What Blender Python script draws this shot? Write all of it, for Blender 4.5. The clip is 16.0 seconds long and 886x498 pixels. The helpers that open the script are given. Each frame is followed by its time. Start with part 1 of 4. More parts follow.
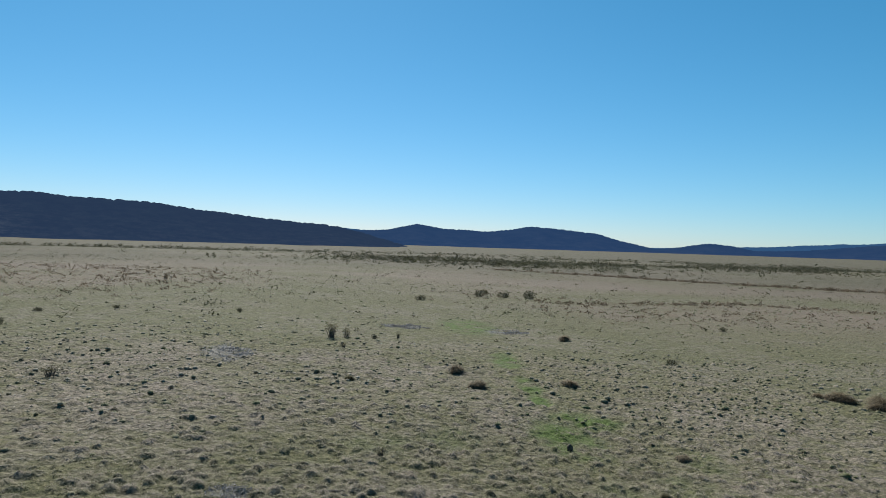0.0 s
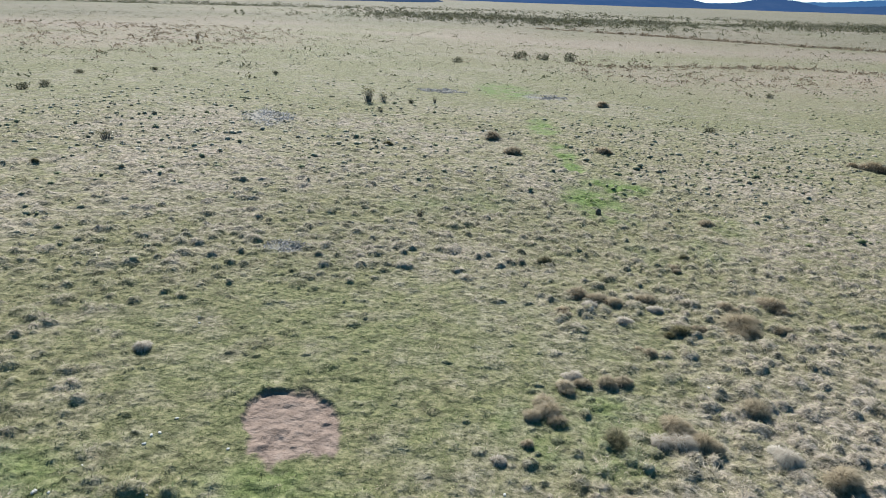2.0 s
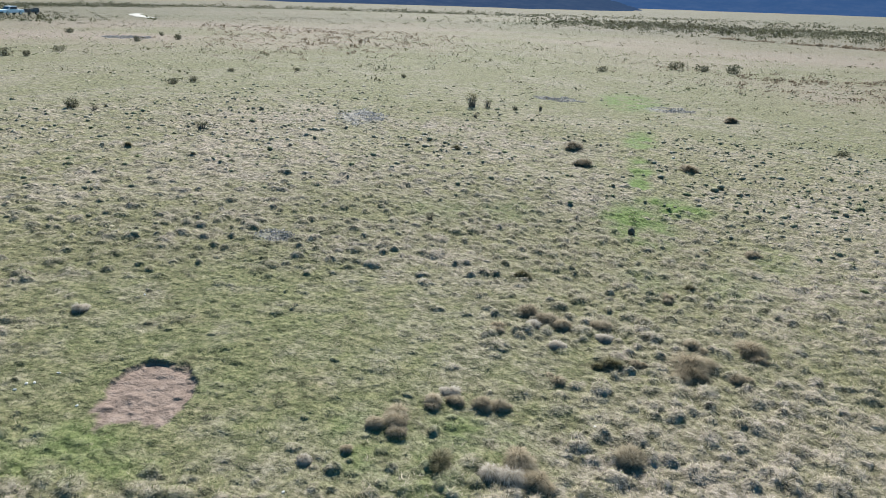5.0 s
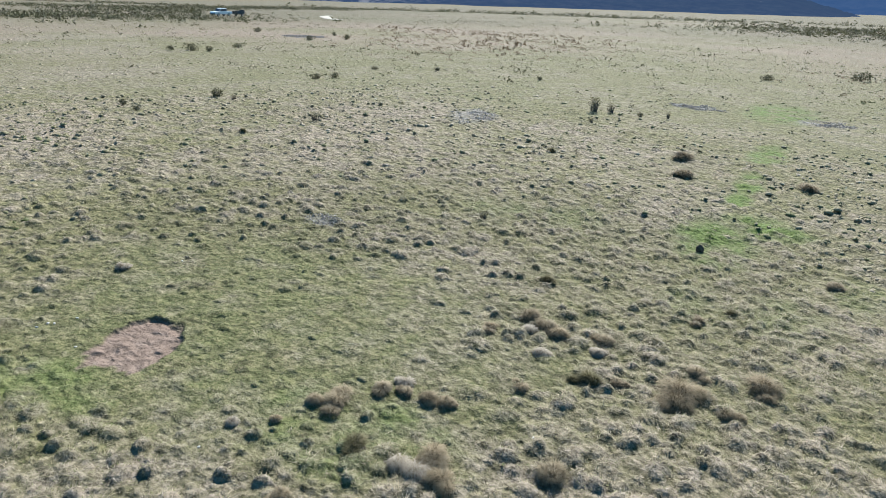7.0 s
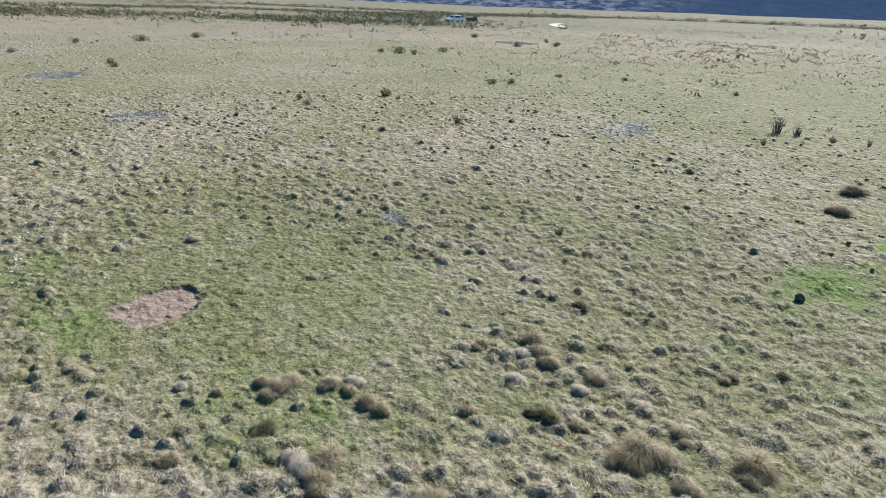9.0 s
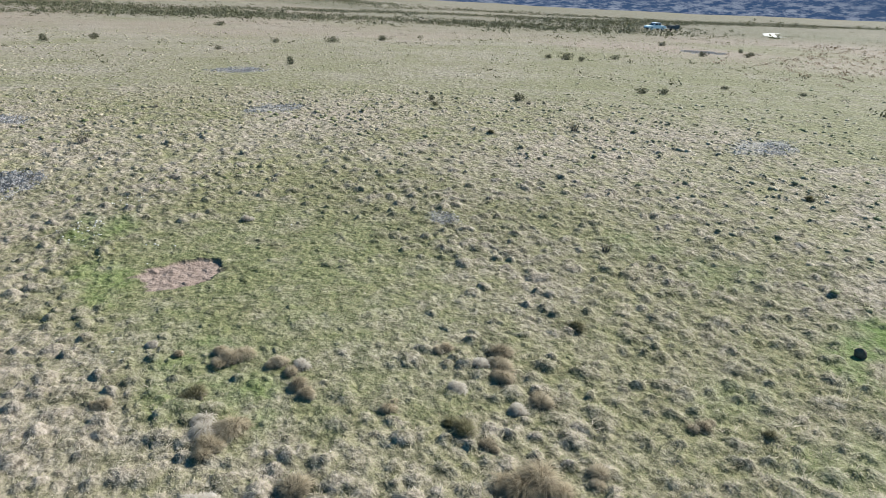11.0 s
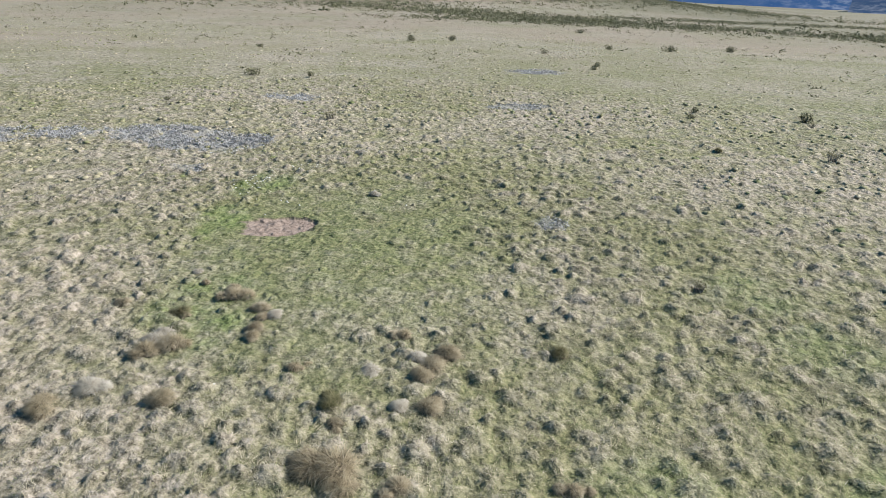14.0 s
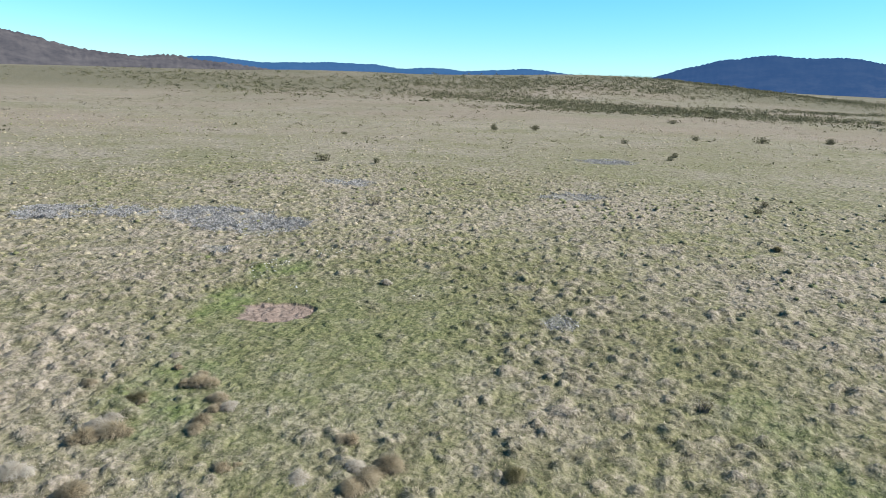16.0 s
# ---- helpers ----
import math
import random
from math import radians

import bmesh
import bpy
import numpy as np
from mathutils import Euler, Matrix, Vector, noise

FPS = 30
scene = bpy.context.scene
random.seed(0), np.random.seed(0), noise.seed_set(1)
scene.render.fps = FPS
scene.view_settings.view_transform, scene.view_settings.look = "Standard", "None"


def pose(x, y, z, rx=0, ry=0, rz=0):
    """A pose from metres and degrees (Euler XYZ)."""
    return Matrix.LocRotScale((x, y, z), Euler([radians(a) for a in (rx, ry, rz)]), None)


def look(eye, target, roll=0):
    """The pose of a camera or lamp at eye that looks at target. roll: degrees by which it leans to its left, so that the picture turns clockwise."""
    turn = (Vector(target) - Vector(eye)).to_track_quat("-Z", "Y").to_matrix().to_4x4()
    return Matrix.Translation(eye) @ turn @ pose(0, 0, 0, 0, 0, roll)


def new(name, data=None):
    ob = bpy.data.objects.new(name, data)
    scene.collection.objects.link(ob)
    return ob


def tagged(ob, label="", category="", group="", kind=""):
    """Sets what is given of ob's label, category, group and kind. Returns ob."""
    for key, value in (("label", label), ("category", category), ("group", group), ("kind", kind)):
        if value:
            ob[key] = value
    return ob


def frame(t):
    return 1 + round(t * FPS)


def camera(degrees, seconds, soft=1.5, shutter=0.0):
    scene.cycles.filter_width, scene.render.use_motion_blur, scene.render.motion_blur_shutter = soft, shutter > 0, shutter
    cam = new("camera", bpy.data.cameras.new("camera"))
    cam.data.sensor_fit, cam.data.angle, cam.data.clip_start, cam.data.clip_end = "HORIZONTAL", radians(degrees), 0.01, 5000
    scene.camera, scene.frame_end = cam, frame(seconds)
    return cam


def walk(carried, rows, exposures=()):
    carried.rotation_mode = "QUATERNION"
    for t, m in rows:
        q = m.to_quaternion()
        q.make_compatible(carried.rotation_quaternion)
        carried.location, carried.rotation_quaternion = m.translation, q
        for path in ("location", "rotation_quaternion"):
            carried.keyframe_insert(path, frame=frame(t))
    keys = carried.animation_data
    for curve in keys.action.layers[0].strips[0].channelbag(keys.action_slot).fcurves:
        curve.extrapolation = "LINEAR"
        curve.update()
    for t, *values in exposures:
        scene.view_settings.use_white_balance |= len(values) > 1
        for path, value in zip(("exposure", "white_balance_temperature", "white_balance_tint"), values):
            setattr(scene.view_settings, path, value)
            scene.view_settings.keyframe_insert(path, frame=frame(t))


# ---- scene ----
cam = camera(66.9, 16.0, soft=0.9)
METRES, EYE, TILT, LEAN, TURN = 28.0, 6.0, -0.4, 3.1, 0.0
ROWS = [
    (0.0, 0.0, 0.0, 0.0, 0.01, -0.15, -4.86),
    (0.5, 0.0004, -0.0051, 0.0008, 0.23, -6.2, -4.87),
    (1.0, -0.0006, -0.0098, 0.0035, 0.34, -13.24, -4.82),
    (1.5, -0.0009, -0.0143, 0.0056, 0.52, -19.72, -4.78),
    (2.0, -0.0015, -0.0179, 0.008, 3.07, -20.46, -4.84),
    (2.5, 0.0085, -0.0198, 0.0106, 11.46, -20.92, -5.0),
    (3.0, 0.0334, -0.0186, 0.012, 14.97, -21.13, -4.99),
    (3.5, 0.056, -0.0138, 0.0145, 15.17, -21.12, -4.97),
    (4.0, 0.0927, -0.0042, 0.0166, 16.21, -21.1, -4.95),
    (4.5, 0.1356, 0.0085, 0.0179, 17.55, -21.1, -4.85),
    (7.0, 0.2838, 0.0718, 0.022, 33.94, -22.02, -4.48),
    (7.5, 0.3107, 0.0939, 0.0238, 41.45, -22.53, -4.39),
    (8.0, 0.3386, 0.1232, 0.0268, 46.3, -22.72, -4.19),
    (10.5, 0.4427, 0.2812, 0.0338, 65.63, -23.25, -3.58),
    (11.0, 0.4551, 0.3154, 0.0345, 70.79, -23.44, -3.32),
    (11.5, 0.4651, 0.3524, 0.0345, 77.07, -23.66, -3.04),
    (12.0, 0.4716, 0.3929, 0.0348, 83.03, -23.77, -2.66),
    (12.5, 0.4752, 0.4327, 0.0335, 86.54, -23.82, -2.42),
    (13.0, 0.4755, 0.4759, 0.033, 90.68, -23.8, -2.17),
    (13.5, 0.4745, 0.521, 0.0317, 96.24, -23.87, -1.86),
    (14.0, 0.4686, 0.5682, 0.0304, 102.67, -23.95, -1.57),
    (14.5, 0.4556, 0.6124, 0.0301, 108.68, -23.97, -1.27),
    (15.0, 0.44, 0.6488, 0.0293, 111.16, -23.89, -1.04),
    (15.5, 0.4197, 0.6555, 0.0312, 111.41, -23.17, -1.01),
    (16.0, 0.4119, 0.6467, 0.0295, 111.31, -16.98, -1.02),
]
walk(cam, [(t, pose(0, 0, EYE, TILT, LEAN, TURN) @ pose(METRES * x, METRES * y, METRES * z, 90 + pitch, roll, yaw)) for t, x, y, z, yaw, pitch, roll in ROWS],
     exposures=[(0.0, 0.68), (0.5, 0.42), (1.0, 0.62), (1.5, 1.18), (2.0, 1.63), (8.0, 1.65), (11.0, 1.73), (15.0, 1.74), (16.0, 1.6)])

# ---- light ----
SUN_BEARING, SUN_HEIGHT = 16.0, 42.0  # degrees to the left of +y, degrees over the horizon
scene.view_settings.exposure = 0.0
world = bpy.data.worlds.new("sky")
scene.world = world
world.use_nodes = True
wn = world.node_tree.nodes
sky = wn.new("ShaderNodeTexSky")
sky.sky_type = "NISHITA"
sky.sun_disc = False
sky.sun_elevation = radians(SUN_HEIGHT)
sky.sun_rotation = radians(-SUN_BEARING)
sky.altitude = 1200
sky.air_density = 1.0
sky.dust_density = 0.35
sky.ozone_density = 3.0
background = wn["Background"]
background.inputs["Strength"].default_value = 0.05
split, tint = wn.new("ShaderNodeSeparateColor"), wn.new("ShaderNodeCombineColor")
world.node_tree.links.new(sky.outputs[0], split.inputs[0])
for channel, gain, power in ((0, 0.33, 1.4), (1, 1.36, 0.86), (2, 1.58, 0.88)):
    limit, curve, scale = (wn.new("ShaderNodeMath") for _ in range(3))
    limit.operation, curve.operation, scale.operation = "MINIMUM", "POWER", "MULTIPLY"
    limit.inputs[1].default_value, curve.inputs[1].default_value, scale.inputs[1].default_value = 12.0, power, gain
    world.node_tree.links.new(split.outputs[channel], limit.inputs[0])
    world.node_tree.links.new(limit.outputs[0], curve.inputs[0])
    world.node_tree.links.new(curve.outputs[0], scale.inputs[0])
    world.node_tree.links.new(scale.outputs[0], tint.inputs[channel])
world.node_tree.links.new(tint.outputs[0], background.inputs["Color"])
sun_way = Vector((-math.sin(radians(SUN_BEARING)) * math.cos(radians(SUN_HEIGHT)),
                  math.cos(radians(SUN_BEARING)) * math.cos(radians(SUN_HEIGHT)), math.sin(radians(SUN_HEIGHT))))
sun = new("sun", bpy.data.lights.new("sun", "SUN"))
sun.data.energy, sun.data.angle, sun.data.color = 4.7, radians(0.53), (1.0, 0.985, 0.925)
sun.matrix_world = look(sun_way * 100, (0, 0, 0))

# ---- materials ----
def material(name, rough=0.9, spec=0.2):
    m = bpy.data.materials.new(name)
    m.use_nodes = True
    b = m.node_tree.nodes["Principled BSDF"]
    b.inputs["Roughness"].default_value = rough
    b.inputs["Specular IOR Level"].default_value = spec
    return m, m.node_tree.nodes, m.node_tree.links, b


def noise_at(nodes, links, scale, detail=4.0, rough=0.6, coords=None, out="Object"):
    if coords is None:
        coords = nodes.new("ShaderNodeTexCoord").outputs[out]
    n = nodes.new("ShaderNodeTexNoise")
    n.inputs["Scale"].default_value = scale
    n.inputs["Detail"].default_value = detail
    n.inputs["Roughness"].default_value = rough
    links.new(coords, n.inputs["Vector"])
    return n.outputs["Fac"]


def ramp(nodes, links, fac, stops):
    r = nodes.new("ShaderNodeValToRGB")
    r.color_ramp.elements[0].position, r.color_ramp.elements[1].position = stops[0][0], stops[-1][0]
    for p, c in stops[1:-1]:
        r.color_ramp.elements.new(p)
    for e, (p, c) in zip(r.color_ramp.elements, stops):
        e.position, e.color = p, (*c, 1)
    links.new(fac, r.inputs["Fac"])
    return r.outputs["Color"]


def mix(nodes, links, fac, a, b, kind="MIX"):
    n = nodes.new("ShaderNodeMix")
    n.data_type, n.blend_type = "RGBA", kind
    for i, v in ((0, fac), (6, a), (7, b)):
        if isinstance(v, (int, float)):
            n.inputs[i].default_value = v
        elif isinstance(v, tuple):
            n.inputs[i].default_value = (*v, 1)
        else:
            links.new(v, n.inputs[i])
    return n.outputs[2]


def maths(nodes, links, op, a, b=None, clamp=False):
    n = nodes.new("ShaderNodeMath")
    n.operation, n.use_clamp = op, clamp
    for i, v in ((0, a), (1, b)):
        if v is None:
            continue
        if isinstance(v, (int, float)):
            n.inputs[i].default_value = v
        else:
            links.new(v, n.inputs[i])
    return n.outputs[0]


def bump(nodes, links, bsdf, height, strength, distance):
    n = nodes.new("ShaderNodeBump")
    n.inputs["Strength"].default_value, n.inputs["Distance"].default_value = strength, distance
    links.new(height, n.inputs["Height"])
    links.new(n.outputs[0], bsdf.inputs["Normal"])


def attribute(nodes, name):
    n = nodes.new("ShaderNodeAttribute")
    n.attribute_name = name
    return n.outputs["Fac"]


def ground_material():
    m, n, l, b = material("turf", 0.95, 0.1)
    broad = noise_at(n, l, 0.12, 5)
    mid = noise_at(n, l, 1.3, 5, 0.65)
    fine = noise_at(n, l, 9.0, 6, 0.7)
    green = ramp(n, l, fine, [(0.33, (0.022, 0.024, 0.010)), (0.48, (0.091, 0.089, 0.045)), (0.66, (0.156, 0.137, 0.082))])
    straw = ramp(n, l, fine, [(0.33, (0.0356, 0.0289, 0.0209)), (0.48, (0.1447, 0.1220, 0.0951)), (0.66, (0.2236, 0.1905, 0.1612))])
    stretch = n.new("ShaderNodeMapping")
    stretch.inputs["Scale"].default_value = (0.02, 0.045, 0.02)
    l.new(n.new("ShaderNodeTexCoord").outputs["Object"], stretch.inputs["Vector"])
    wide = noise_at(n, l, 1.0, 6, 0.6, stretch.outputs[0])
    straw = mix(n, l, ramp(n, l, wide, [(0.5, (0, 0, 0)), (0.68, (0.460, 0.430, 0.425))]), straw, (0.096, 0.085, 0.044))
    straw = mix(n, l, ramp(n, l, wide, [(0.3, (0.414, 0.387, 0.383)), (0.46, (0, 0, 0))]), straw, (0.199, 0.160, 0.132))
    dry = maths(n, l, "ADD", maths(n, l, "MULTIPLY", broad, 0.9), maths(n, l, "MULTIPLY", mid, 0.9))
    dry = maths(n, l, "MULTIPLY_ADD", dry, 3.0, True)
    dry.node.inputs[2].default_value = -2.2
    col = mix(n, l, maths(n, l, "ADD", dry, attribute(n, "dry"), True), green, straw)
    # Dark mottle at tuft size: litter, with the hummocks' shade put into the colour.
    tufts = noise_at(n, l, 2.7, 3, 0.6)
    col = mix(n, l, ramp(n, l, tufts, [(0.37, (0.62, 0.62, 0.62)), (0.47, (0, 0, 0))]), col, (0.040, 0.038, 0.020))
    lush = maths(n, l, "MULTIPLY", attribute(n, "lush"), maths(n, l, "MULTIPLY_ADD", noise_at(n, l, 0.9, 4, 0.6), 4.0, True))
    lush.node.inputs[1].links[0].from_node.inputs[2].default_value = -1.25
    col = mix(n, l, lush, col, ramp(n, l, fine, [(0.3, (0.036, 0.057, 0.015)), (0.7, (0.095, 0.130, 0.038))]))
    edge = maths(n, l, "ADD", attribute(n, "herb"), maths(n, l, "MULTIPLY_ADD", noise_at(n, l, 2.2, 5, 0.7), 2.4))
    edge.node.inputs[1].links[0].from_node.inputs[2].default_value = -1.55
    herb = maths(n, l, "MULTIPLY", maths(n, l, "MULTIPLY", edge, 1.0, True), maths(n, l, "GREATER_THAN", attribute(n, "herb"), 0.02))
    col = mix(n, l, herb, col, ramp(n, l, fine, [(0.3, (0.082, 0.078, 0.076)), (0.6, (0.152, 0.147, 0.144)), (0.8, (0.195, 0.190, 0.188))]))
    col = mix(n, l, attribute(n, "rust"), col, ramp(n, l, mid, [(0.35, (0.150, 0.126, 0.104)), (0.65, (0.128, 0.090, 0.068))]))
    col = mix(n, l, attribute(n, "heath"), col, ramp(n, l, mid, [(0.35, (0.039, 0.037, 0.022)), (0.65, (0.108, 0.095, 0.065))]))
    dirt = ramp(n, l, noise_at(n, l, 4.0, 6, 0.65), [(0.3, (0.0875, 0.0641, 0.0529)), (0.55, (0.1401, 0.1048, 0.0874)), (0.75, (0.1676, 0.1314, 0.1142))])
    dirt = mix(n, l, ramp(n, l, noise_at(n, l, 11.0, 5, 0.7), [(0.58, (0, 0, 0)), (0.7, (0.6, 0.6, 0.6))]), dirt, (0.086, 0.060, 0.043))
    col = mix(n, l, attribute(n, "torn"), col, (0.032, 0.026, 0.019))
    col = mix(n, l, attribute(n, "soil"), col, dirt)
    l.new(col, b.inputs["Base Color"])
    lumps = noise_at(n, l, 3.4, 3, 0.5)
    bump(n, l, b, maths(n, l, "ADD", maths(n, l, "MULTIPLY", lumps, 2.2), maths(n, l, "MULTIPLY", fine, 0.6)), 0.8, 0.11)
    return m


def hill_material(name, dark, light, glow, scale, clearing):
    """Distant forest, blue with the air before it; that haze is put in as emission."""
    m, n, l, b = material(name, 1.0, 0.0)
    c = ramp(n, l, noise_at(n, l, scale, 6, 0.7), [(0.3, dark), (0.66, light), (0.74, clearing)])
    open_ground = maths(n, l, "MULTIPLY", attribute(n, "open_ground"), maths(n, l, "MULTIPLY_ADD", noise_at(n, l, scale * 1.6, 6, 0.75), 7.0, True))
    open_ground.node.inputs[1].links[0].from_node.inputs[2].default_value = -3.2
    c = mix(n, l, open_ground, c, (0.09, 0.086, 0.082))
    l.new(c, b.inputs["Base Color"])
    # Air haze laid over the forest colour as an even glow.
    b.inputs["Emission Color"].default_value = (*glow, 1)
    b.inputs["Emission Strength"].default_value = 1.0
    return m


TURF = ground_material()


def blade_material(name, stops, through_light=0.35, rough=0.75):
    """Leaves and blades; 'tone' runs along the ramp."""
    m, n, l, b = material(name, rough, 0.15)
    t = maths(n, l, "ADD", attribute(n, "tone"), maths(n, l, "MULTIPLY_ADD", noise_at(n, l, 3.0, 3), 0.5))
    t.node.inputs[1].links[0].from_node.inputs[2].default_value = -0.25
    fibre = maths(n, l, "MULTIPLY_ADD", noise_at(n, l, 38.0, 3, 0.6), 0.7)
    fibre.node.inputs[2].default_value = -0.35
    col = ramp(n, l, maths(n, l, "ADD", t, fibre), stops)
    l.new(col, b.inputs["Base Color"])
    lift = n.new("ShaderNodeVectorMath")
    lift.operation = "MULTIPLY_ADD"
    lay = n.new("ShaderNodeAttribute")
    lay.attribute_name = "lay"
    l.new(n.new("ShaderNodeNewGeometry").outputs["Normal"], lift.inputs[0])
    l.new(lay.outputs["Vector"], lift.inputs[2])
    lift.inputs[1].default_value = (0.4, 0.4, 0.4)
    unit = n.new("ShaderNodeVectorMath")
    unit.operation = "NORMALIZE"
    l.new(lift.outputs[0], unit.inputs[0])
    l.new(unit.outputs[0], b.inputs["Normal"])
    glow = n.new("ShaderNodeBsdfTranslucent")
    l.new(col, glow.inputs["Color"])
    both = n.new("ShaderNodeMixShader")
    both.inputs[0].default_value = through_light
    l.new(b.outputs[0], both.inputs[1])
    l.new(glow.outputs[0], both.inputs[2])
    l.new(both.outputs[0], n["Material Output"].inputs["Surface"])
    return m


GRASS = blade_material("grass_blades", [(0.0, (0.0360, 0.0525, 0.0157)), (0.25, (0.0763, 0.0903, 0.0314)), (0.45, (0.1431, 0.1323, 0.0739)), (0.65, (0.2109, 0.1796, 0.1277)),
                                        (0.85, (0.2629, 0.2247, 0.1714)), (1.0, (0.2904, 0.2541, 0.2128))], 0.16)
TUSSOCK = blade_material("tussock_blades", [(0.0, (0.0242, 0.0189, 0.0119)), (0.3, (0.0804, 0.0617, 0.0387)), (0.55, (0.1691, 0.1353, 0.0871)), (0.8, (0.2301, 0.1900, 0.1295)), (1.0, (0.2703, 0.2327, 0.1734))], 0.32)
PALE_TUSSOCK = blade_material("bleached_blades", [(0.0, (0.0451, 0.0385, 0.0290)), (0.35, (0.1693, 0.1457, 0.1140)), (0.7, (0.2742, 0.2453, 0.2050)), (1.0, (0.3294, 0.3046, 0.2710))], 0.32)
GREEN_TUSSOCK = blade_material("rush_blades", [(0.0, (0.0232, 0.0218, 0.0108)), (0.4, (0.0624, 0.0588, 0.0261)), (0.75, (0.1120, 0.1025, 0.0513)), (1.0, (0.1800, 0.1520, 0.0945))], 0.32)
HERB = blade_material("grey_herb_leaves", [(0.0, (0.082, 0.077, 0.074)), (0.4, (0.152, 0.146, 0.142)), (0.8, (0.220, 0.213, 0.212)), (1.0, (0.280, 0.272, 0.272))], 0.25)
HEATH = blade_material("heath_leaves", [(0.0, (0.0319, 0.0285, 0.0165)), (0.5, (0.0653, 0.0645, 0.0330)), (0.8, (0.1001, 0.0975, 0.0525)), (1.0, (0.1508, 0.1365, 0.0840))], 0.25)
RUSSET = blade_material("russet_leaves", [(0.0, (0.0667, 0.0466, 0.0308)), (0.5, (0.1474, 0.1072, 0.0697)), (1.0, (0.2282, 0.1739, 0.1183))], 0.25)


def plain(name, colour, rough=0.6, metal=0.0, mottle=0.25, scale=8.0, relief=0.0):
    m, n, l, b = material(name, rough, 0.4)
    f = noise_at(n, l, scale, 5, 0.65)
    l.new(ramp(n, l, f, [(0.3, tuple(c * (1 - mottle) for c in colour)), (0.7, tuple(min(1, c * (1 + mottle)) for c in colour))]), b.inputs["Base Color"])
    b.inputs["Metallic"].default_value = metal
    if relief:
        bump(n, l, b, f, 0.7, relief)
    return m


THATCH = plain("dead_thatch", (0.085, 0.068, 0.046), 0.95, 0, 0.5, 14, 0.02)
BARK = plain("grey_bark", (0.090, 0.078, 0.066), 0.9, 0, 0.4, 20)
STONE = plain("pale_stone", (0.300, 0.288, 0.264), 0.9, 0, 0.25, 12, 0.01)
DARK_STONE = plain("dark_stone", (0.07, 0.052, 0.036), 0.9, 0, 0.4, 12, 0.01)
GRAVEL = plain("gravel", (0.252, 0.234, 0.204), 0.95, 0, 0.2, 1.5, 0.01)
PAINT = plain("white_paint", (0.6, 0.61, 0.62), 0.3, 0, 0.05, 3)
DARK_PANEL = plain("dark_panel", (0.03, 0.035, 0.04), 0.5, 0, 0.3, 3)
RUBBER = plain("rubber", (0.02, 0.02, 0.02), 0.8, 0, 0.2, 6)
STEEL = plain("steel", (0.5, 0.5, 0.5), 0.35, 1.0, 0.1, 6)
LAMP_RED = plain("red_lens", (0.4, 0.02, 0.02), 0.2, 0, 0.05, 4)
LAMP_CLEAR = plain("clear_lens", (0.8, 0.8, 0.8), 0.1, 0, 0.05, 4)
GLASS = plain("tinted_glass", (0.02, 0.03, 0.05), 0.05, 0, 0.05, 2)

# ---- the lie of the land ----
CENTRE = (-1.0, 9.5)


def ease(a, b, v):
    u = np.clip((v - a) / (b - a), 0, 1)
    return u * u * (3 - 2 * u)


def rough_noise(x, y, seed, wave, octaves=3):
    """Smooth value noise on numpy arrays, about -1 to 1."""
    total, size = 0.0, 1.0
    for o in range(octaves):
        table = np.random.RandomState(seed + o).uniform(-1, 1, (256, 256))
        u, v = x / wave + 71.3 * o, y / wave + 37.7 * o
        iu, iv = np.floor(u).astype(int), np.floor(v).astype(int)
        fu, fv = u - iu, v - iv
        fu, fv = fu * fu * (3 - 2 * fu), fv * fv * (3 - 2 * fv)
        at = lambda i, j: table[i % 256, j % 256]
        total = total + size * ((at(iu, iv) * (1 - fu) + at(iu + 1, iv) * fu) * (1 - fv)
                                + (at(iu, iv + 1) * (1 - fu) + at(iu + 1, iv + 1) * fu) * fv)
        size, wave = size * 0.5, wave * 0.5
    return total / 1.6


def patch(x, y, cx, cy, rx, ry, turn, soft=0.35, seed=5):
    """1 inside an uneven oval on the ground, 0 outside."""
    c, s = math.cos(radians(turn)), math.sin(radians(turn))
    u, v = ((x - cx) * c + (y - cy) * s) / rx, (-(x - cx) * s + (y - cy) * c) / ry
    d = np.sqrt(u * u + v * v) + 0.22 * rough_noise(x, y, seed, 0.6 * min(rx, ry), 3)
    return 1 - ease(1 - soft, 1 + soft, d)


def land(x, y):
    """Height of the land, without the small bumps."""
    x, y = np.asarray(x, float), np.asarray(y, float)
    r = np.hypot(x, y) + 1e-6
    left = np.degrees(np.arctan2(-x, y))
    z = -(0.08 + 0.9 * np.tanh(0.055 * x)) * np.exp(-(r / 170) ** 2)
    z = z - 0.22 * np.exp(-((x - 5.5) ** 2 + (y - 21.5) ** 2) / 20)
    z = z + ease(200, 430, r) * 13.0 * ease(72, 96, left) * (1 - 0.14 * ease(98, 112, left) - 0.2 * ease(112, 144, left)) * (1 - ease(150, 175, left))
    z = z - ease(150, 700, r) * 5.0 * (1 - ease(50, 75, left)) * ease(-75, -40, left)
    z = z + ease(20, 120, r) * (0.25 + ease(150, 500, r) * 0.6) * rough_noise(x, y, 11, 55, 2)
    return z


def roughness(x, y):
    """How hummocky the sward is: low on the grazed lawn, high elsewhere."""
    v = 0.62 + 0.45 * rough_noise(x, y, 41, 2.6, 3) - 0.75 * lawn(x, y) + 0.25 * ease(1, 6, x) - 1.2 * bare(x, y)
    for green in GREENS[:5]:
        v = v - 0.5 * patch(x, y, *green, 0.4, 60)
    return np.clip(v, 0, 1)


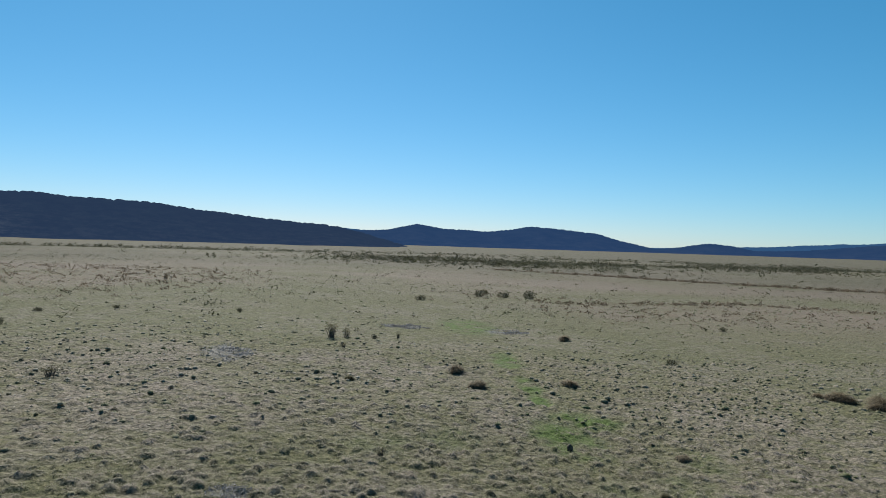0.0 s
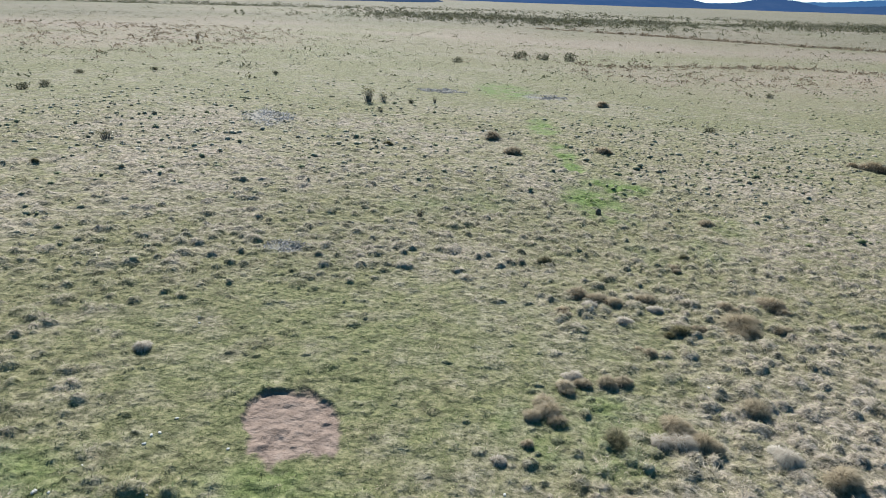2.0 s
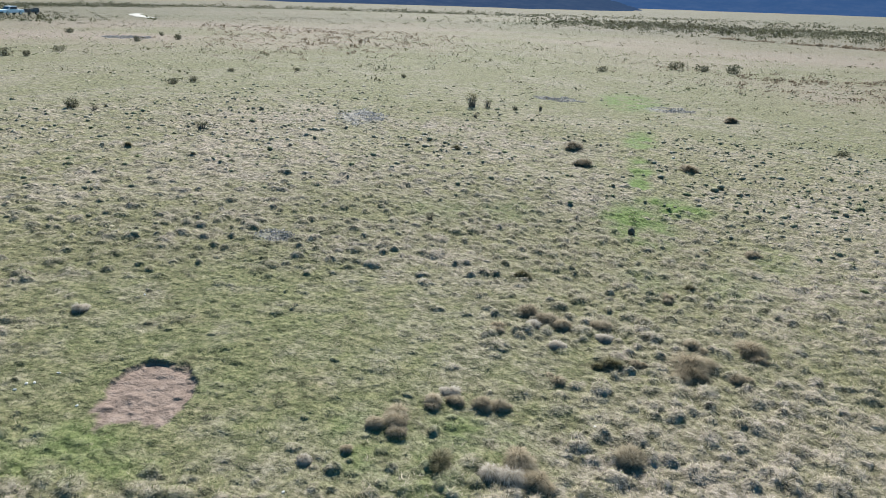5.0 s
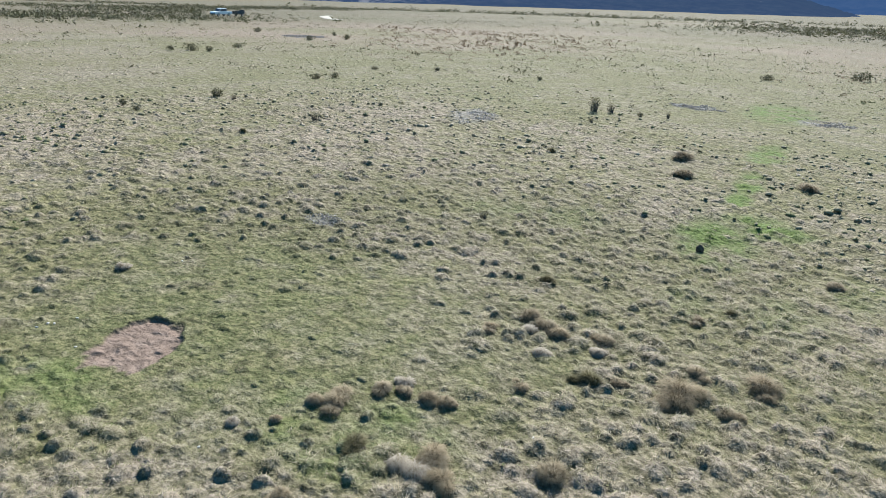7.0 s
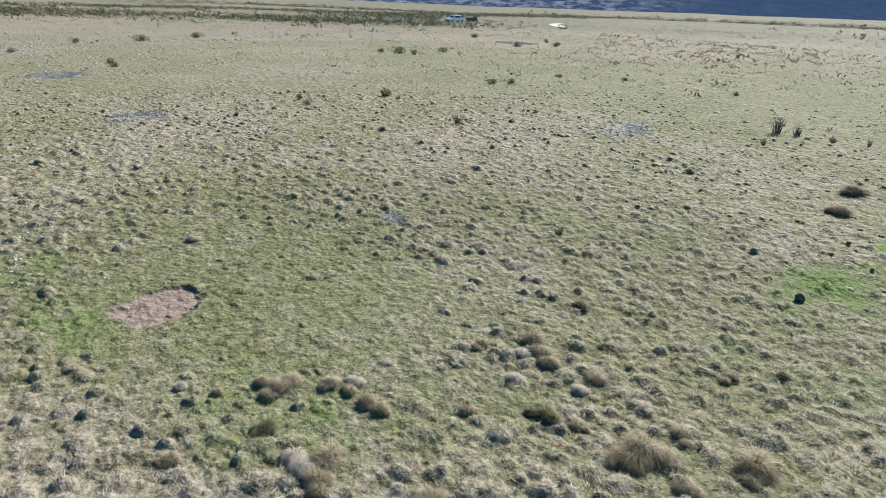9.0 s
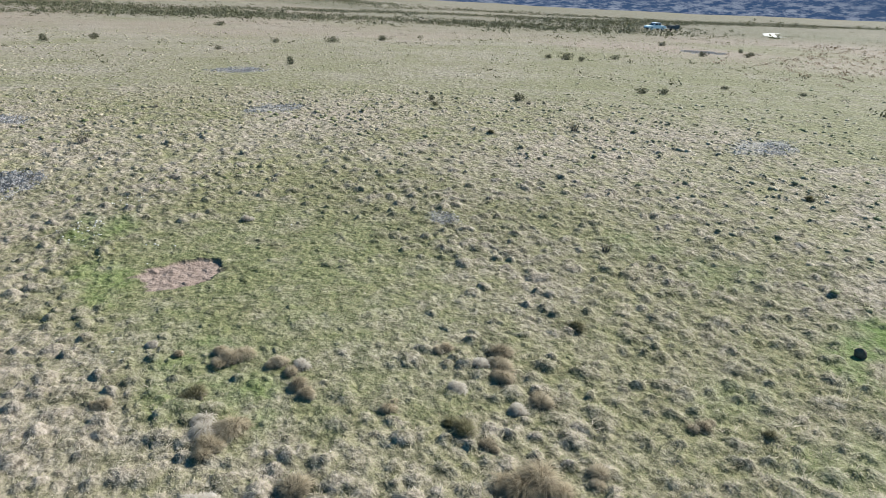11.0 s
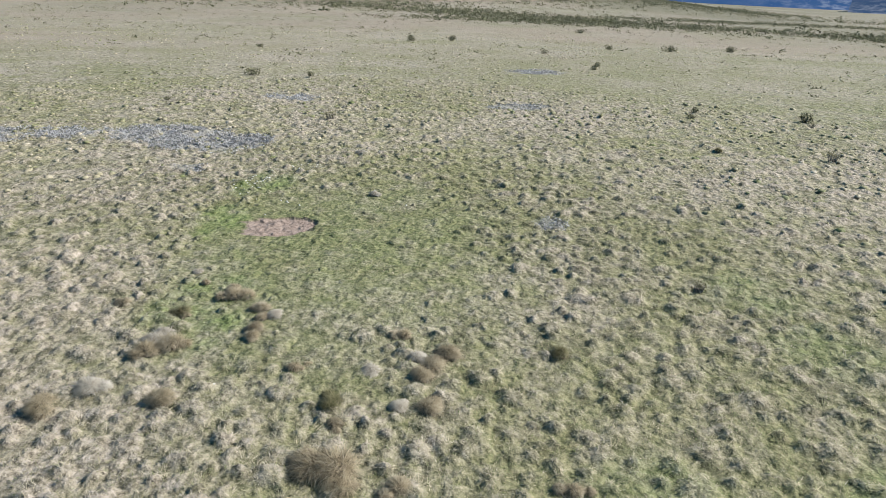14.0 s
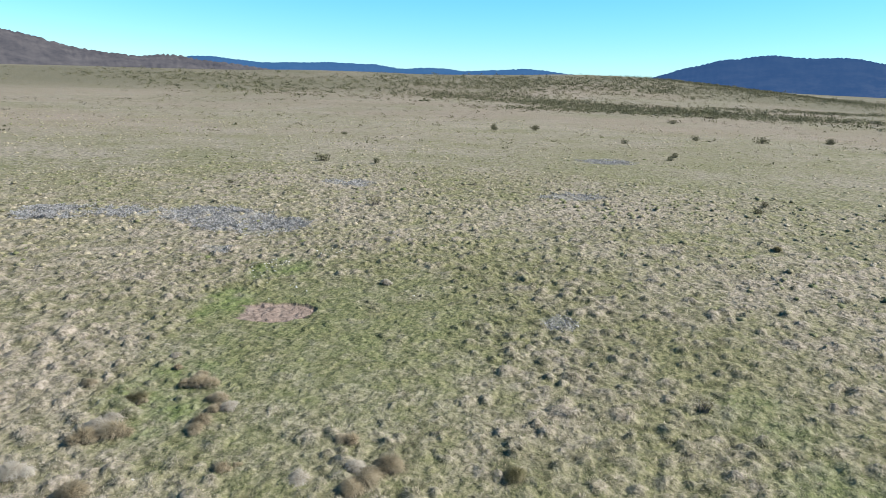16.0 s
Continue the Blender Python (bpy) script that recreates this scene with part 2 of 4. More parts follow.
def gridded(f, step=0.1, half=42.0):
    """f, worked out once on a fine grid round the centre and read from there."""
    side = np.arange(-half, half + step, step)
    gx, gy = np.meshgrid(CENTRE[0] + side, CENTRE[1] + side, indexing="ij")
    table, last = f(gx, gy), len(side) - 1.001

    def read(x, y):
        u, v = np.clip((x - CENTRE[0] + half) / step, 0, last), np.clip((y - CENTRE[1] + half) / step, 0, last)
        i, j = u.astype(int), v.astype(int)
        a, b = u - i, v - j
        return (table[i, j] * (1 - a) + table[i + 1, j] * a) * (1 - b) + (table[i, j + 1] * (1 - a) + table[i + 1, j + 1] * a) * b
    return read


def mound_layer(x, y, rough, cell, radius, rise, seed):
    """Rounded tufts, one at most in each square of a jittered grid; how high the sward stands."""
    chance = np.random.RandomState(seed).uniform(0, 1, (6, 256, 256))
    iu, iv = np.floor(x / cell).astype(int), np.floor(y / cell).astype(int)
    wob = 0.28 * rough_noise(x, y, seed + 1, cell * 0.4, 2)
    top = np.zeros_like(x)
    for di in (-1, 0, 1):
        for dj in (-1, 0, 1):
            i, j = (iu + di) % 256, (iv + dj) % 256
            dx = x - (iu + di + 0.1 + 0.8 * chance[0, i, j]) * cell
            dy = y - (iv + dj + 0.1 + 0.8 * chance[1, i, j]) * cell
            r = radius[0] + (radius[1] - radius[0]) * chance[2, i, j] ** 2
            turn = 3.14 * chance[5, i, j]
            along = dx * np.cos(turn) + dy * np.sin(turn)
            d = np.sqrt(np.clip(dx * dx + dy * dy - 0.4 * along * along, 0, None)) / r + wob
            h = (rise[0] + (rise[1] - rise[0]) * chance[3, i, j]) * np.clip(1 - d * d, 0, 1) ** 0.7
            top = np.maximum(top, h * ease(-0.15, 0.15, rough - chance[4, i, j]))
    return top


def mounds(x, y):
    shape = np.shape(x)
    x, y = np.atleast_1d(np.asarray(x, float)), np.atleast_1d(np.asarray(y, float))
    r = np.hypot(x - CENTRE[0], y - CENTRE[1])
    z = np.zeros_like(x)
    near = r < 40
    if np.any(near):
        u, v = x[near], y[near]
        rough = SWARD(u, v)
        big = mound_layer(u, v, rough * 0.9, 0.36, (0.11, 0.25), (0.05, 0.135), 21)
        small = mound_layer(u, v, 0.12 + rough * 0.8, 0.2, (0.06, 0.12), (0.02, 0.055), 27)
        z[near] = (1 - ease(24, 40, r[near])) * np.maximum(big, small)
    return z.reshape(shape)


def bumps(x, y):
    x, y = np.asarray(x, float), np.asarray(y, float)
    r = np.hypot(x - CENTRE[0], y - CENTRE[1])
    return (1 - ease(60, 140, r)) * 0.06 * rough_noise(x, y, 31, 4.0, 2) + mounds(x, y)


def bare(x, y):
    """The bare earth of the wallow."""
    c, s = math.cos(radians(29)), math.sin(radians(29))
    u, v = ((x + 2.66) * c + (y - 8.05) * s) / 0.62, (-(x + 2.66) * s + (y - 8.05) * c) / 1.0
    d = (np.abs(u) ** 2.6 + np.abs(v) ** 2.6) ** (1 / 2.6)
    return 1 - ease(0.9, 1.1, d + 0.34 * rough_noise(x, y, 7, 0.4, 4))


def hollow(x, y):
    c, s = math.cos(radians(29)), math.sin(radians(29))
    along = -(x + 2.66) * s + (y - 8.05) * c
    return bare(x, y) * (0.05 + 0.045 * np.clip(along, -1, 1) + 0.02 * rough_noise(x, y, 77, 0.35, 2))


def height(x, y):
    return land(x, y) + bumps(x, y) - hollow(x, y)


def grid_mesh(name, P, mat, closed=True):
    """A sheet from rings of points P[ring, spoke, 3]."""
    rings, spokes = P.shape[:2]
    i, j = np.meshgrid(np.arange(rings - 1), np.arange(spokes if closed else spokes - 1), indexing="ij")
    a, k = i * spokes + j, i * spokes + (j + 1) % spokes
    quads = np.stack([a, a + spokes, k + spokes, k], -1).reshape(-1, 4)
    me = bpy.data.meshes.new(name)
    me.vertices.add(rings * spokes)
    me.vertices.foreach_set("co", P.reshape(-1).astype(np.float32))
    me.loops.add(quads.size)
    me.loops.foreach_set("vertex_index", quads.reshape(-1).astype(np.int32))
    me.polygons.add(len(quads))
    me.polygons.foreach_set("loop_start", np.arange(0, quads.size, 4, dtype=np.int32))
    me.update(calc_edges=True)
    me.polygons.foreach_set("use_smooth", np.ones(len(quads), dtype=bool))
    me.materials.append(mat)
    return new(name, me)


SPOKES = 920
RADII = np.concatenate([[0.02], np.geomspace(0.8, 30, 520), np.geomspace(30, 400, 90)[1:], np.geomspace(400, 4800, 26)[1:]])


LAWN = (-1.4, 10.2, 4.6, 3.6, 10)
HERBS = [(-10.2, 2.6, 1.3, 1.4, 20), (-10.6, -0.6, 1.5, 2.2, 10), (-9.4, 0.9, 0.9, 1.0, 0), (-9.6, -4.2, 0.9, 1.3, 20), (-8.4, -6.9, 1.4, 1.4, 40), (-6.6, 2.9, 0.45, 0.55, 0),
         (-10.3, 32.4, 1.1, 2.3, 20), (-38.8, 11.5, 1.6, 2.0, 15), (-21.9, 12.3, 0.9, 1.7, 25),
         (-20.3, 0.3, 0.9, 1.4, 0), (-4.7, 15.2, 0.5, 0.45, 0), (-58.0, 68.0, 2.6, 2.2, 0), (-2.5, 47.0, 1.7, 1.0, 0), (4.5, 48.0, 1.6, 1.0, 10)]
GREENS = [(4.3, 22.2, 1.1, 2.0, 15), (5.4, 24.6, 1.2, 1.0, 0), (3.95, 29.6, 0.5, 1.8, 5), (4.1, 27.0, 0.5, 0.8, 0), (3.6, 36.0, 0.8, 2.4, 0),
          (2.0, 50.0, 2.0, 4.0, 0), (1.7, 8.2, 1.1, 0.8, 0), (2.7, 9.2, 0.8, 0.5, 0), (-6.1, 6.2, 1.0, 0.7, 20), (-2.6, 6.4, 1.3, 0.7, 10),
          (-5.4, 5.9, 0.8, 0.6, 0), (1.2, 8.6, 0.8, 0.6, 0), (0.4, 20.9, 0.9, 1.2, 0), (-1.6, 19.8, 1.0, 1.0, 0), 
          (-104.0, 150.0, 26.0, 10.0, 20), (-38.0, 215.0, 12.0, 34.0, 5), (8.4, 20.7, 0.7, 1.2, 0), (7.0, 18.0, 0.9, 1.4, 0), (5.0, 17.5, 0.7, 1.0, 0)]


BLEACHED_GROUND = [(3.5, 4.5, 4.5, 2.6, 0), (-7.0, -3.0, 8.0, 5.5, 0), (9.0, 9.0, 3.5, 4.0, 0)]


def green_lean(x, y):
    """Where the sward is greener (1) or drier (-1) than usual."""
    return 0.45 * patch(x, y, 1.0, 20.5, 6.0, 4.5, 0, 0.6, 150) + 1.0 * patch(x, y, -8.0, 11.0, 5.0, 7.0, 0, 0.6, 151) + 0.9 * patch(x, y, -5.5, 6.8, 4.0, 2.5, 0, 0.6, 153) + 0.7 * patch(x, y, 3.5, 19.0, 4.5, 3.5, 0, 0.6, 154) - 0.6 * patch(x, y, 6.0, 10.5, 4.5, 4.5, 0, 0.6, 152)


def lawn(x, y):
    return patch(x, y, *LAWN, 0.6, 3)


SWARD = gridded(roughness)


def build_ground():
    th = np.linspace(0, 2 * np.pi, SPOKES, endpoint=False)
    r, a = np.meshgrid(RADII, th, indexing="ij")
    x, y = CENTRE[0] + r * np.cos(a), CENTRE[1] + r * np.sin(a)
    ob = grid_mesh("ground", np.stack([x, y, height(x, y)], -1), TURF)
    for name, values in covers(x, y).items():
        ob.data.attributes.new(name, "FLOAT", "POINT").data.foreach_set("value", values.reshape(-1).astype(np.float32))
    return tagged(ob, "open grassland of short green and straw-coloured turf", "grassland", kind="structure")


def covers(x, y):
    zero = np.zeros_like(x)
    r = np.hypot(x - CENTRE[0], y - CENTRE[1])
    left = np.degrees(np.arctan2(-x, y))
    lush, herb = zero, zero
    for i, g in enumerate(GREENS):
        lush = np.maximum(lush, patch(x, y, *g, 0.45, 100 + i) * (0.65 if g[2] > 2.5 else 1.0 if i < 6 else 0.6 if i < 12 else 0.35))
    for i, g in enumerate(HERBS):
        herb = np.maximum(herb, patch(x, y, *g, 0.4, 200 + i))
    rust = np.maximum(patch(x, y, -40, 83, 14, 22, 25, 0.5, 31), np.maximum(patch(x, y, -100, -25, 14, 60, 15, 0.6, 33), patch(x, y, -52, 105, 20, 12, 0, 0.6, 34)))
    rust = np.maximum(rust, 0.8 * patch(x, y, 24, 74, 20, 12, 0, 0.6, 35)) * ease(-0.4, 0.6, rough_noise(x, y, 37, 9, 3))
    rust = np.maximum(rust, 0.95 * ease(35, 90, r) * ease(-0.7, 0.6, rough_noise(x, y, 39, 22, 4)))
    wild = rough_noise(x * 0.6 + y * 0.25, y * 0.6 - x * 0.25, 57, 60, 4)
    heath = ease(190, 300, r) * ease(58, 80, left) * ease(-0.8, 0.2, wild) * 0.95
    heath = np.maximum(heath, (0.5 + 0.35 * (1 - ease(50, 75, left))) * ease(70, 180, r) * ease(-0.7, 0.3, wild))
    heath = np.maximum(heath, 0.9 * patch(x, y, -114, 245, 14, 34, 8, 0.5, 59))
    dry = 0.16 * ease(14, 60, r) * ease(15, 80, left) + 0.08 * ease(60, 200, r)
    dry = dry - 0.3 * (1 - ease(35, 65, left)) * ease(-80, -50, left) * ease(18, 50, r) + 0.12 * ease(60, 90, left) * ease(20, 50, r)
    heath = np.maximum(heath, (0.35 * ease(70, 170, r) + 0.45 * ease(240, 520, r)) * (1 - ease(60, 80, left)))
    for i, pale in enumerate(BLEACHED_GROUND):
        dry = dry + 0.35 * patch(x, y, *pale, 0.5, 140 + i)
    lush = np.maximum(lush, 0.22 * lawn(x, y))
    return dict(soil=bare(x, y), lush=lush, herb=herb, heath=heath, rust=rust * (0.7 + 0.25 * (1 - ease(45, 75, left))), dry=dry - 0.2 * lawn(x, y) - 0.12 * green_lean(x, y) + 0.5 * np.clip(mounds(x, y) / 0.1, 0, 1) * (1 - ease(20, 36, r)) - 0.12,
                torn=0.6 * np.clip(4 * bare(x, y) * (1 - bare(x, y)), 0, 1) ** 2 * ease(-0.5, 0.6, -(x + 2.66) * 0.48 + (y - 8.05) * 0.87 + 0.5 * rough_noise(x, y, 79, 0.4, 2)))


ground = build_ground()


# ---- hills on the horizon ----
def hill(name, label, mat, distance, depth, profile, seed, tooth):
    """A wooded ridge: bearing (degrees to the left of +y) and height over eye level (degrees)."""
    b = np.radians([p[0] for p in profile])
    h = np.tan(np.radians([p[1] for p in profile])) * distance
    s = np.linspace(b.min(), b.max(), 340)
    order = np.argsort(b)
    ridge = np.interp(s, b[order], h[order])
    kernel = np.hanning(11)
    ridge = np.convolve(np.pad(ridge, 5, mode="edge"), kernel / kernel.sum(), "valid")
    k = np.linspace(0, 1, 26)
    K, S = np.meshgrid(k, s, indexing="ij")
    up = np.sin(np.minimum(K, 0.7) / 0.7 * np.pi / 2) ** 1.2 * np.where(K > 0.7, 1 - (K - 0.7) / 0.3 * 0.6, 1)
    d = distance + (K - 0.7) * depth
    x, y = -np.sin(S) * d, np.cos(S) * d
    base = -14.0
    z = base + (6.5 + ridge[None] - base) * up
    z = z + up * tooth * (rough_noise(x, y, seed, 260, 4) * 3 + np.random.RandomState(seed).uniform(-0.6, 1.0, z.shape) * (0.4 + 0.6 * K))
    ob = grid_mesh(name, np.stack([x, y, z], -1), mat, closed=False)
    ob.data.attributes.new("open_ground", "FLOAT", "POINT").data.foreach_set("value", (np.clip(1.2 - K / 0.45, 0, 1) * (0.08 + 0.92 * ease(31, 42, np.degrees(S)) * (1 - ease(70, 80, np.degrees(S))))).reshape(-1).astype(np.float32))
    return tagged(ob, label, "hill", kind="structure")


# The third colour of each is its haze, put in as emission.
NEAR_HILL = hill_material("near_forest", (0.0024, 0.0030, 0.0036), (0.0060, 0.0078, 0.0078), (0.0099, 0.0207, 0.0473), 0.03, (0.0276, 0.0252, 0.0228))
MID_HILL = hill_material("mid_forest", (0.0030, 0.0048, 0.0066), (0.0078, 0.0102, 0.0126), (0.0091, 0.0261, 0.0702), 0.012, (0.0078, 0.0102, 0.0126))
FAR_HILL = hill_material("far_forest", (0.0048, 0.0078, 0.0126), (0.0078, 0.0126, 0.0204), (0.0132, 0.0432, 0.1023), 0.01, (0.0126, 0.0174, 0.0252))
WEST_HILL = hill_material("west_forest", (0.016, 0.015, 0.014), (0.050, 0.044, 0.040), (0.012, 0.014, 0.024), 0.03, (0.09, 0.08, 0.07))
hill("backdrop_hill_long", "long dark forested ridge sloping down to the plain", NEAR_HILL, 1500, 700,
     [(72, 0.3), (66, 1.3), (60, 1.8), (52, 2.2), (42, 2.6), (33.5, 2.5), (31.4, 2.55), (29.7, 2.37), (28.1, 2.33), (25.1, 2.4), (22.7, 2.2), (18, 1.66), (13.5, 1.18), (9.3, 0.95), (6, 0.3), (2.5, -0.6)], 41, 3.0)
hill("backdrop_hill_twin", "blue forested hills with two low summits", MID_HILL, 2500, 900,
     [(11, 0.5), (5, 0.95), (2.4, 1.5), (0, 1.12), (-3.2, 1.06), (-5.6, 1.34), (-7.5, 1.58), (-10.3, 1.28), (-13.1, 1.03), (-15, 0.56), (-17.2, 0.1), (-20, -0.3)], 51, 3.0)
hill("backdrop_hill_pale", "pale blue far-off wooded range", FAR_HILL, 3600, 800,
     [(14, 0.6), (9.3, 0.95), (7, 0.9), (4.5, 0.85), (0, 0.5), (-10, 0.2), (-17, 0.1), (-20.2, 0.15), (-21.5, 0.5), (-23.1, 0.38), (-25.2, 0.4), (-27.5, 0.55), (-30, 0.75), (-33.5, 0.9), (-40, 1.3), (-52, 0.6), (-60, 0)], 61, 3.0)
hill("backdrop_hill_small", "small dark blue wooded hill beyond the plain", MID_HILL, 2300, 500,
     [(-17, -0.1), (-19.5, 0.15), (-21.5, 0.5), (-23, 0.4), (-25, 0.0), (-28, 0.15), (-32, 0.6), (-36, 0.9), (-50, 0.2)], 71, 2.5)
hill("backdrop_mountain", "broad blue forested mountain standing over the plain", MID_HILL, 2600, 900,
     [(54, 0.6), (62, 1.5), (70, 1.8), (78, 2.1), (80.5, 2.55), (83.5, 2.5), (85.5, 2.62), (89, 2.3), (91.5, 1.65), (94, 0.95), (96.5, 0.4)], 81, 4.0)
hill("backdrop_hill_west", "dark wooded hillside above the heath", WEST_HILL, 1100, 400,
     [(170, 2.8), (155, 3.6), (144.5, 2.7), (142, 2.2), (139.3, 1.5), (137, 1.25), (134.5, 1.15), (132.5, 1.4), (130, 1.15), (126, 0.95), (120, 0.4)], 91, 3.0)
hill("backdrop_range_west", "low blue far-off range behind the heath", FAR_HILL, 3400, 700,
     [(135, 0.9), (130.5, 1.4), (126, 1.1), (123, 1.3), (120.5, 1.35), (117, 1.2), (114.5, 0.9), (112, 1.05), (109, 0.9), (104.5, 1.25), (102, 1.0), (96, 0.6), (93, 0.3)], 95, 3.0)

# ---- plants ----
def blade_strips(root, out, length, width, lean0, lean1, tone, dark_root=0.25):
    """Arched blades: arrays of roots (n, 3), outward unit vectors (n, 2), lengths, widths, leans in radians. Returns vertices, triangles, tones."""
    n = len(root)
    o = np.concatenate([out, np.zeros((n, 1))], 1)
    side = np.stack([-out[:, 1], out[:, 0], np.zeros(n)], 1)
    turn = np.random.uniform(-0.9, 0.9, n)[:, None]
    side = side * np.cos(turn) + o * np.sin(turn)
    upv = np.array([0, 0, 1.0])
    mid = root + (length * 0.5)[:, None] * (o * np.sin(lean0)[:, None] + upv * np.cos(lean0)[:, None])
    tip = mid + (length * 0.5)[:, None] * (o * np.sin(lean1)[:, None] + upv * np.cos(lean1)[:, None])
    w = (width * 0.5)[:, None] * side
    V = np.stack([root - w, root + w, mid - w * 0.8, mid + w * 0.8, tip], 1).reshape(-1, 3)
    k = np.arange(n)[:, None, None] * 5
    F = (np.array([[0, 1, 3], [0, 3, 2], [2, 3, 4]])[None] + k).reshape(-1, 3)
    # Roots darker by dark_root: dead thatch, plus the clump's inner shade put into tone.
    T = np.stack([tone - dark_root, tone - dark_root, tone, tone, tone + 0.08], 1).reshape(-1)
    return V, F, T


def spikes(root, out, length, width, lean, tone, dark_root=0.2):
    """Single-triangle blades."""
    n = len(root)
    side = np.stack([-out[:, 1], out[:, 0], np.zeros(n)], 1) * (width * 0.5)[:, None]
    o = np.concatenate([out, np.zeros((n, 1))], 1)
    tip = root + length[:, None] * (o * np.sin(lean)[:, None] + np.array([0, 0, 1.0]) * np.cos(lean)[:, None])
    V = np.stack([root - side, root + side, tip], 1).reshape(-1, 3)
    F = np.arange(3 * n).reshape(-1, 3)
    # Same darker roots: thatch and the shade inside a clump, both in the tone.
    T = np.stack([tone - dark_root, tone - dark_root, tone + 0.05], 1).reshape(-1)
    return V, F, T


def leaves(centre, size, tone):
    """Small leaf sprays: one four-cornered leaf, bent along its middle, at each centre."""
    n = len(centre)
    a = np.random.normal(size=(n, 3))
    a /= np.linalg.norm(a, axis=1)[:, None]
    b = np.cross(a, np.random.normal(size=(n, 3)))
    b /= np.linalg.norm(b, axis=1)[:, None]
    c = np.cross(a, b)
    s = size[:, None]
    V = np.stack([centre - a * s, centre + b * s * 0.45 + c * s * 0.15, centre + a * s, centre - b * s * 0.45 + c * s * 0.15], 1).reshape(-1, 3)
    k = np.arange(n)[:, None, None] * 4
    F = (np.array([[0, 1, 2], [0, 2, 3]])[None] + k).reshape(-1, 3)
    return V, F, np.repeat(tone, 4)


def domes(centre, radius, rise, tone, sides=7):
    """Low knobbly mounds, one for each centre, open below."""
    n = len(centre)
    a = np.linspace(0, 2 * np.pi, sides, endpoint=False)[None] + np.random.uniform(0, 6, (n, 1))
    rings = []
    for f, h in ((1.0, -0.25), (0.66, 0.7)):
        rr = radius[:, None] * f * np.random.uniform(0.68, 1.3, (n, sides))
        z = rise[:, None] * h * np.random.uniform(0.65, 1.25, (n, sides))
        rings.append(np.stack([centre[:, :1] + rr * np.cos(a), centre[:, 1:2] + rr * np.sin(a), centre[:, 2:] + z], -1))
    top = centre + np.stack([np.zeros(n), np.zeros(n), rise], 1)
    V = np.concatenate(rings + [top[:, None]], 1)
    F = []
    for j in range(sides):
        k = (j + 1) % sides
        F += [(j, k, sides + k), (j, sides + k, sides + j), (sides + j, sides + k, 2 * sides)]
    m = 2 * sides + 1
    F = (np.array(F)[None] + np.arange(n)[:, None, None] * m).reshape(-1, 3)
    return V.reshape(-1, 3), F, np.repeat(tone, m)


def joined(*groups):
    V, F, T, at = [], [], [], 0
    for v, f, t in groups:
        V.append(v), F.append(f + at), T.append(t)
        at += len(v)
    return np.concatenate(V), np.concatenate(F), np.concatenate(T)


def tri_mesh(name, made, mat, lay=None):
    """lay: the way that the clump's surface faces at each vertex."""
    V, F, T = made
    me = bpy.data.meshes.new(name)
    me.vertices.add(len(V))
    me.vertices.foreach_set("co", V.reshape(-1).astype(np.float32))
    me.loops.add(F.size)
    me.loops.foreach_set("vertex_index", F.reshape(-1).astype(np.int32))
    me.polygons.add(len(F))
    me.polygons.foreach_set("loop_start", np.arange(0, F.size, 3, dtype=np.int32))
    me.update(calc_edges=True)
    me.attributes.new("tone", "FLOAT", "POINT").data.foreach_set("value", T.astype(np.float32))
    if lay is None:
        lay = np.tile((0.0, 0.0, 0.5), (len(V), 1))
    me.attributes.new("lay", "FLOAT_VECTOR", "POINT").data.foreach_set("vector", lay.reshape(-1).astype(np.float32))
    me.materials.append(mat)
    return me


def part(name, made, mat, parent, label="", lay=None):
    ob = new(name, tri_mesh(name, made, mat, lay))
    ob.parent = parent
    return tagged(ob, label)


def ring_dirs(n):
    a = np.random.uniform(0, 2 * np.pi, n)
    return np.stack([np.cos(a), np.sin(a)], 1)


def on_ground(x, y):
    return np.stack([x, y, height(x, y)], -1)


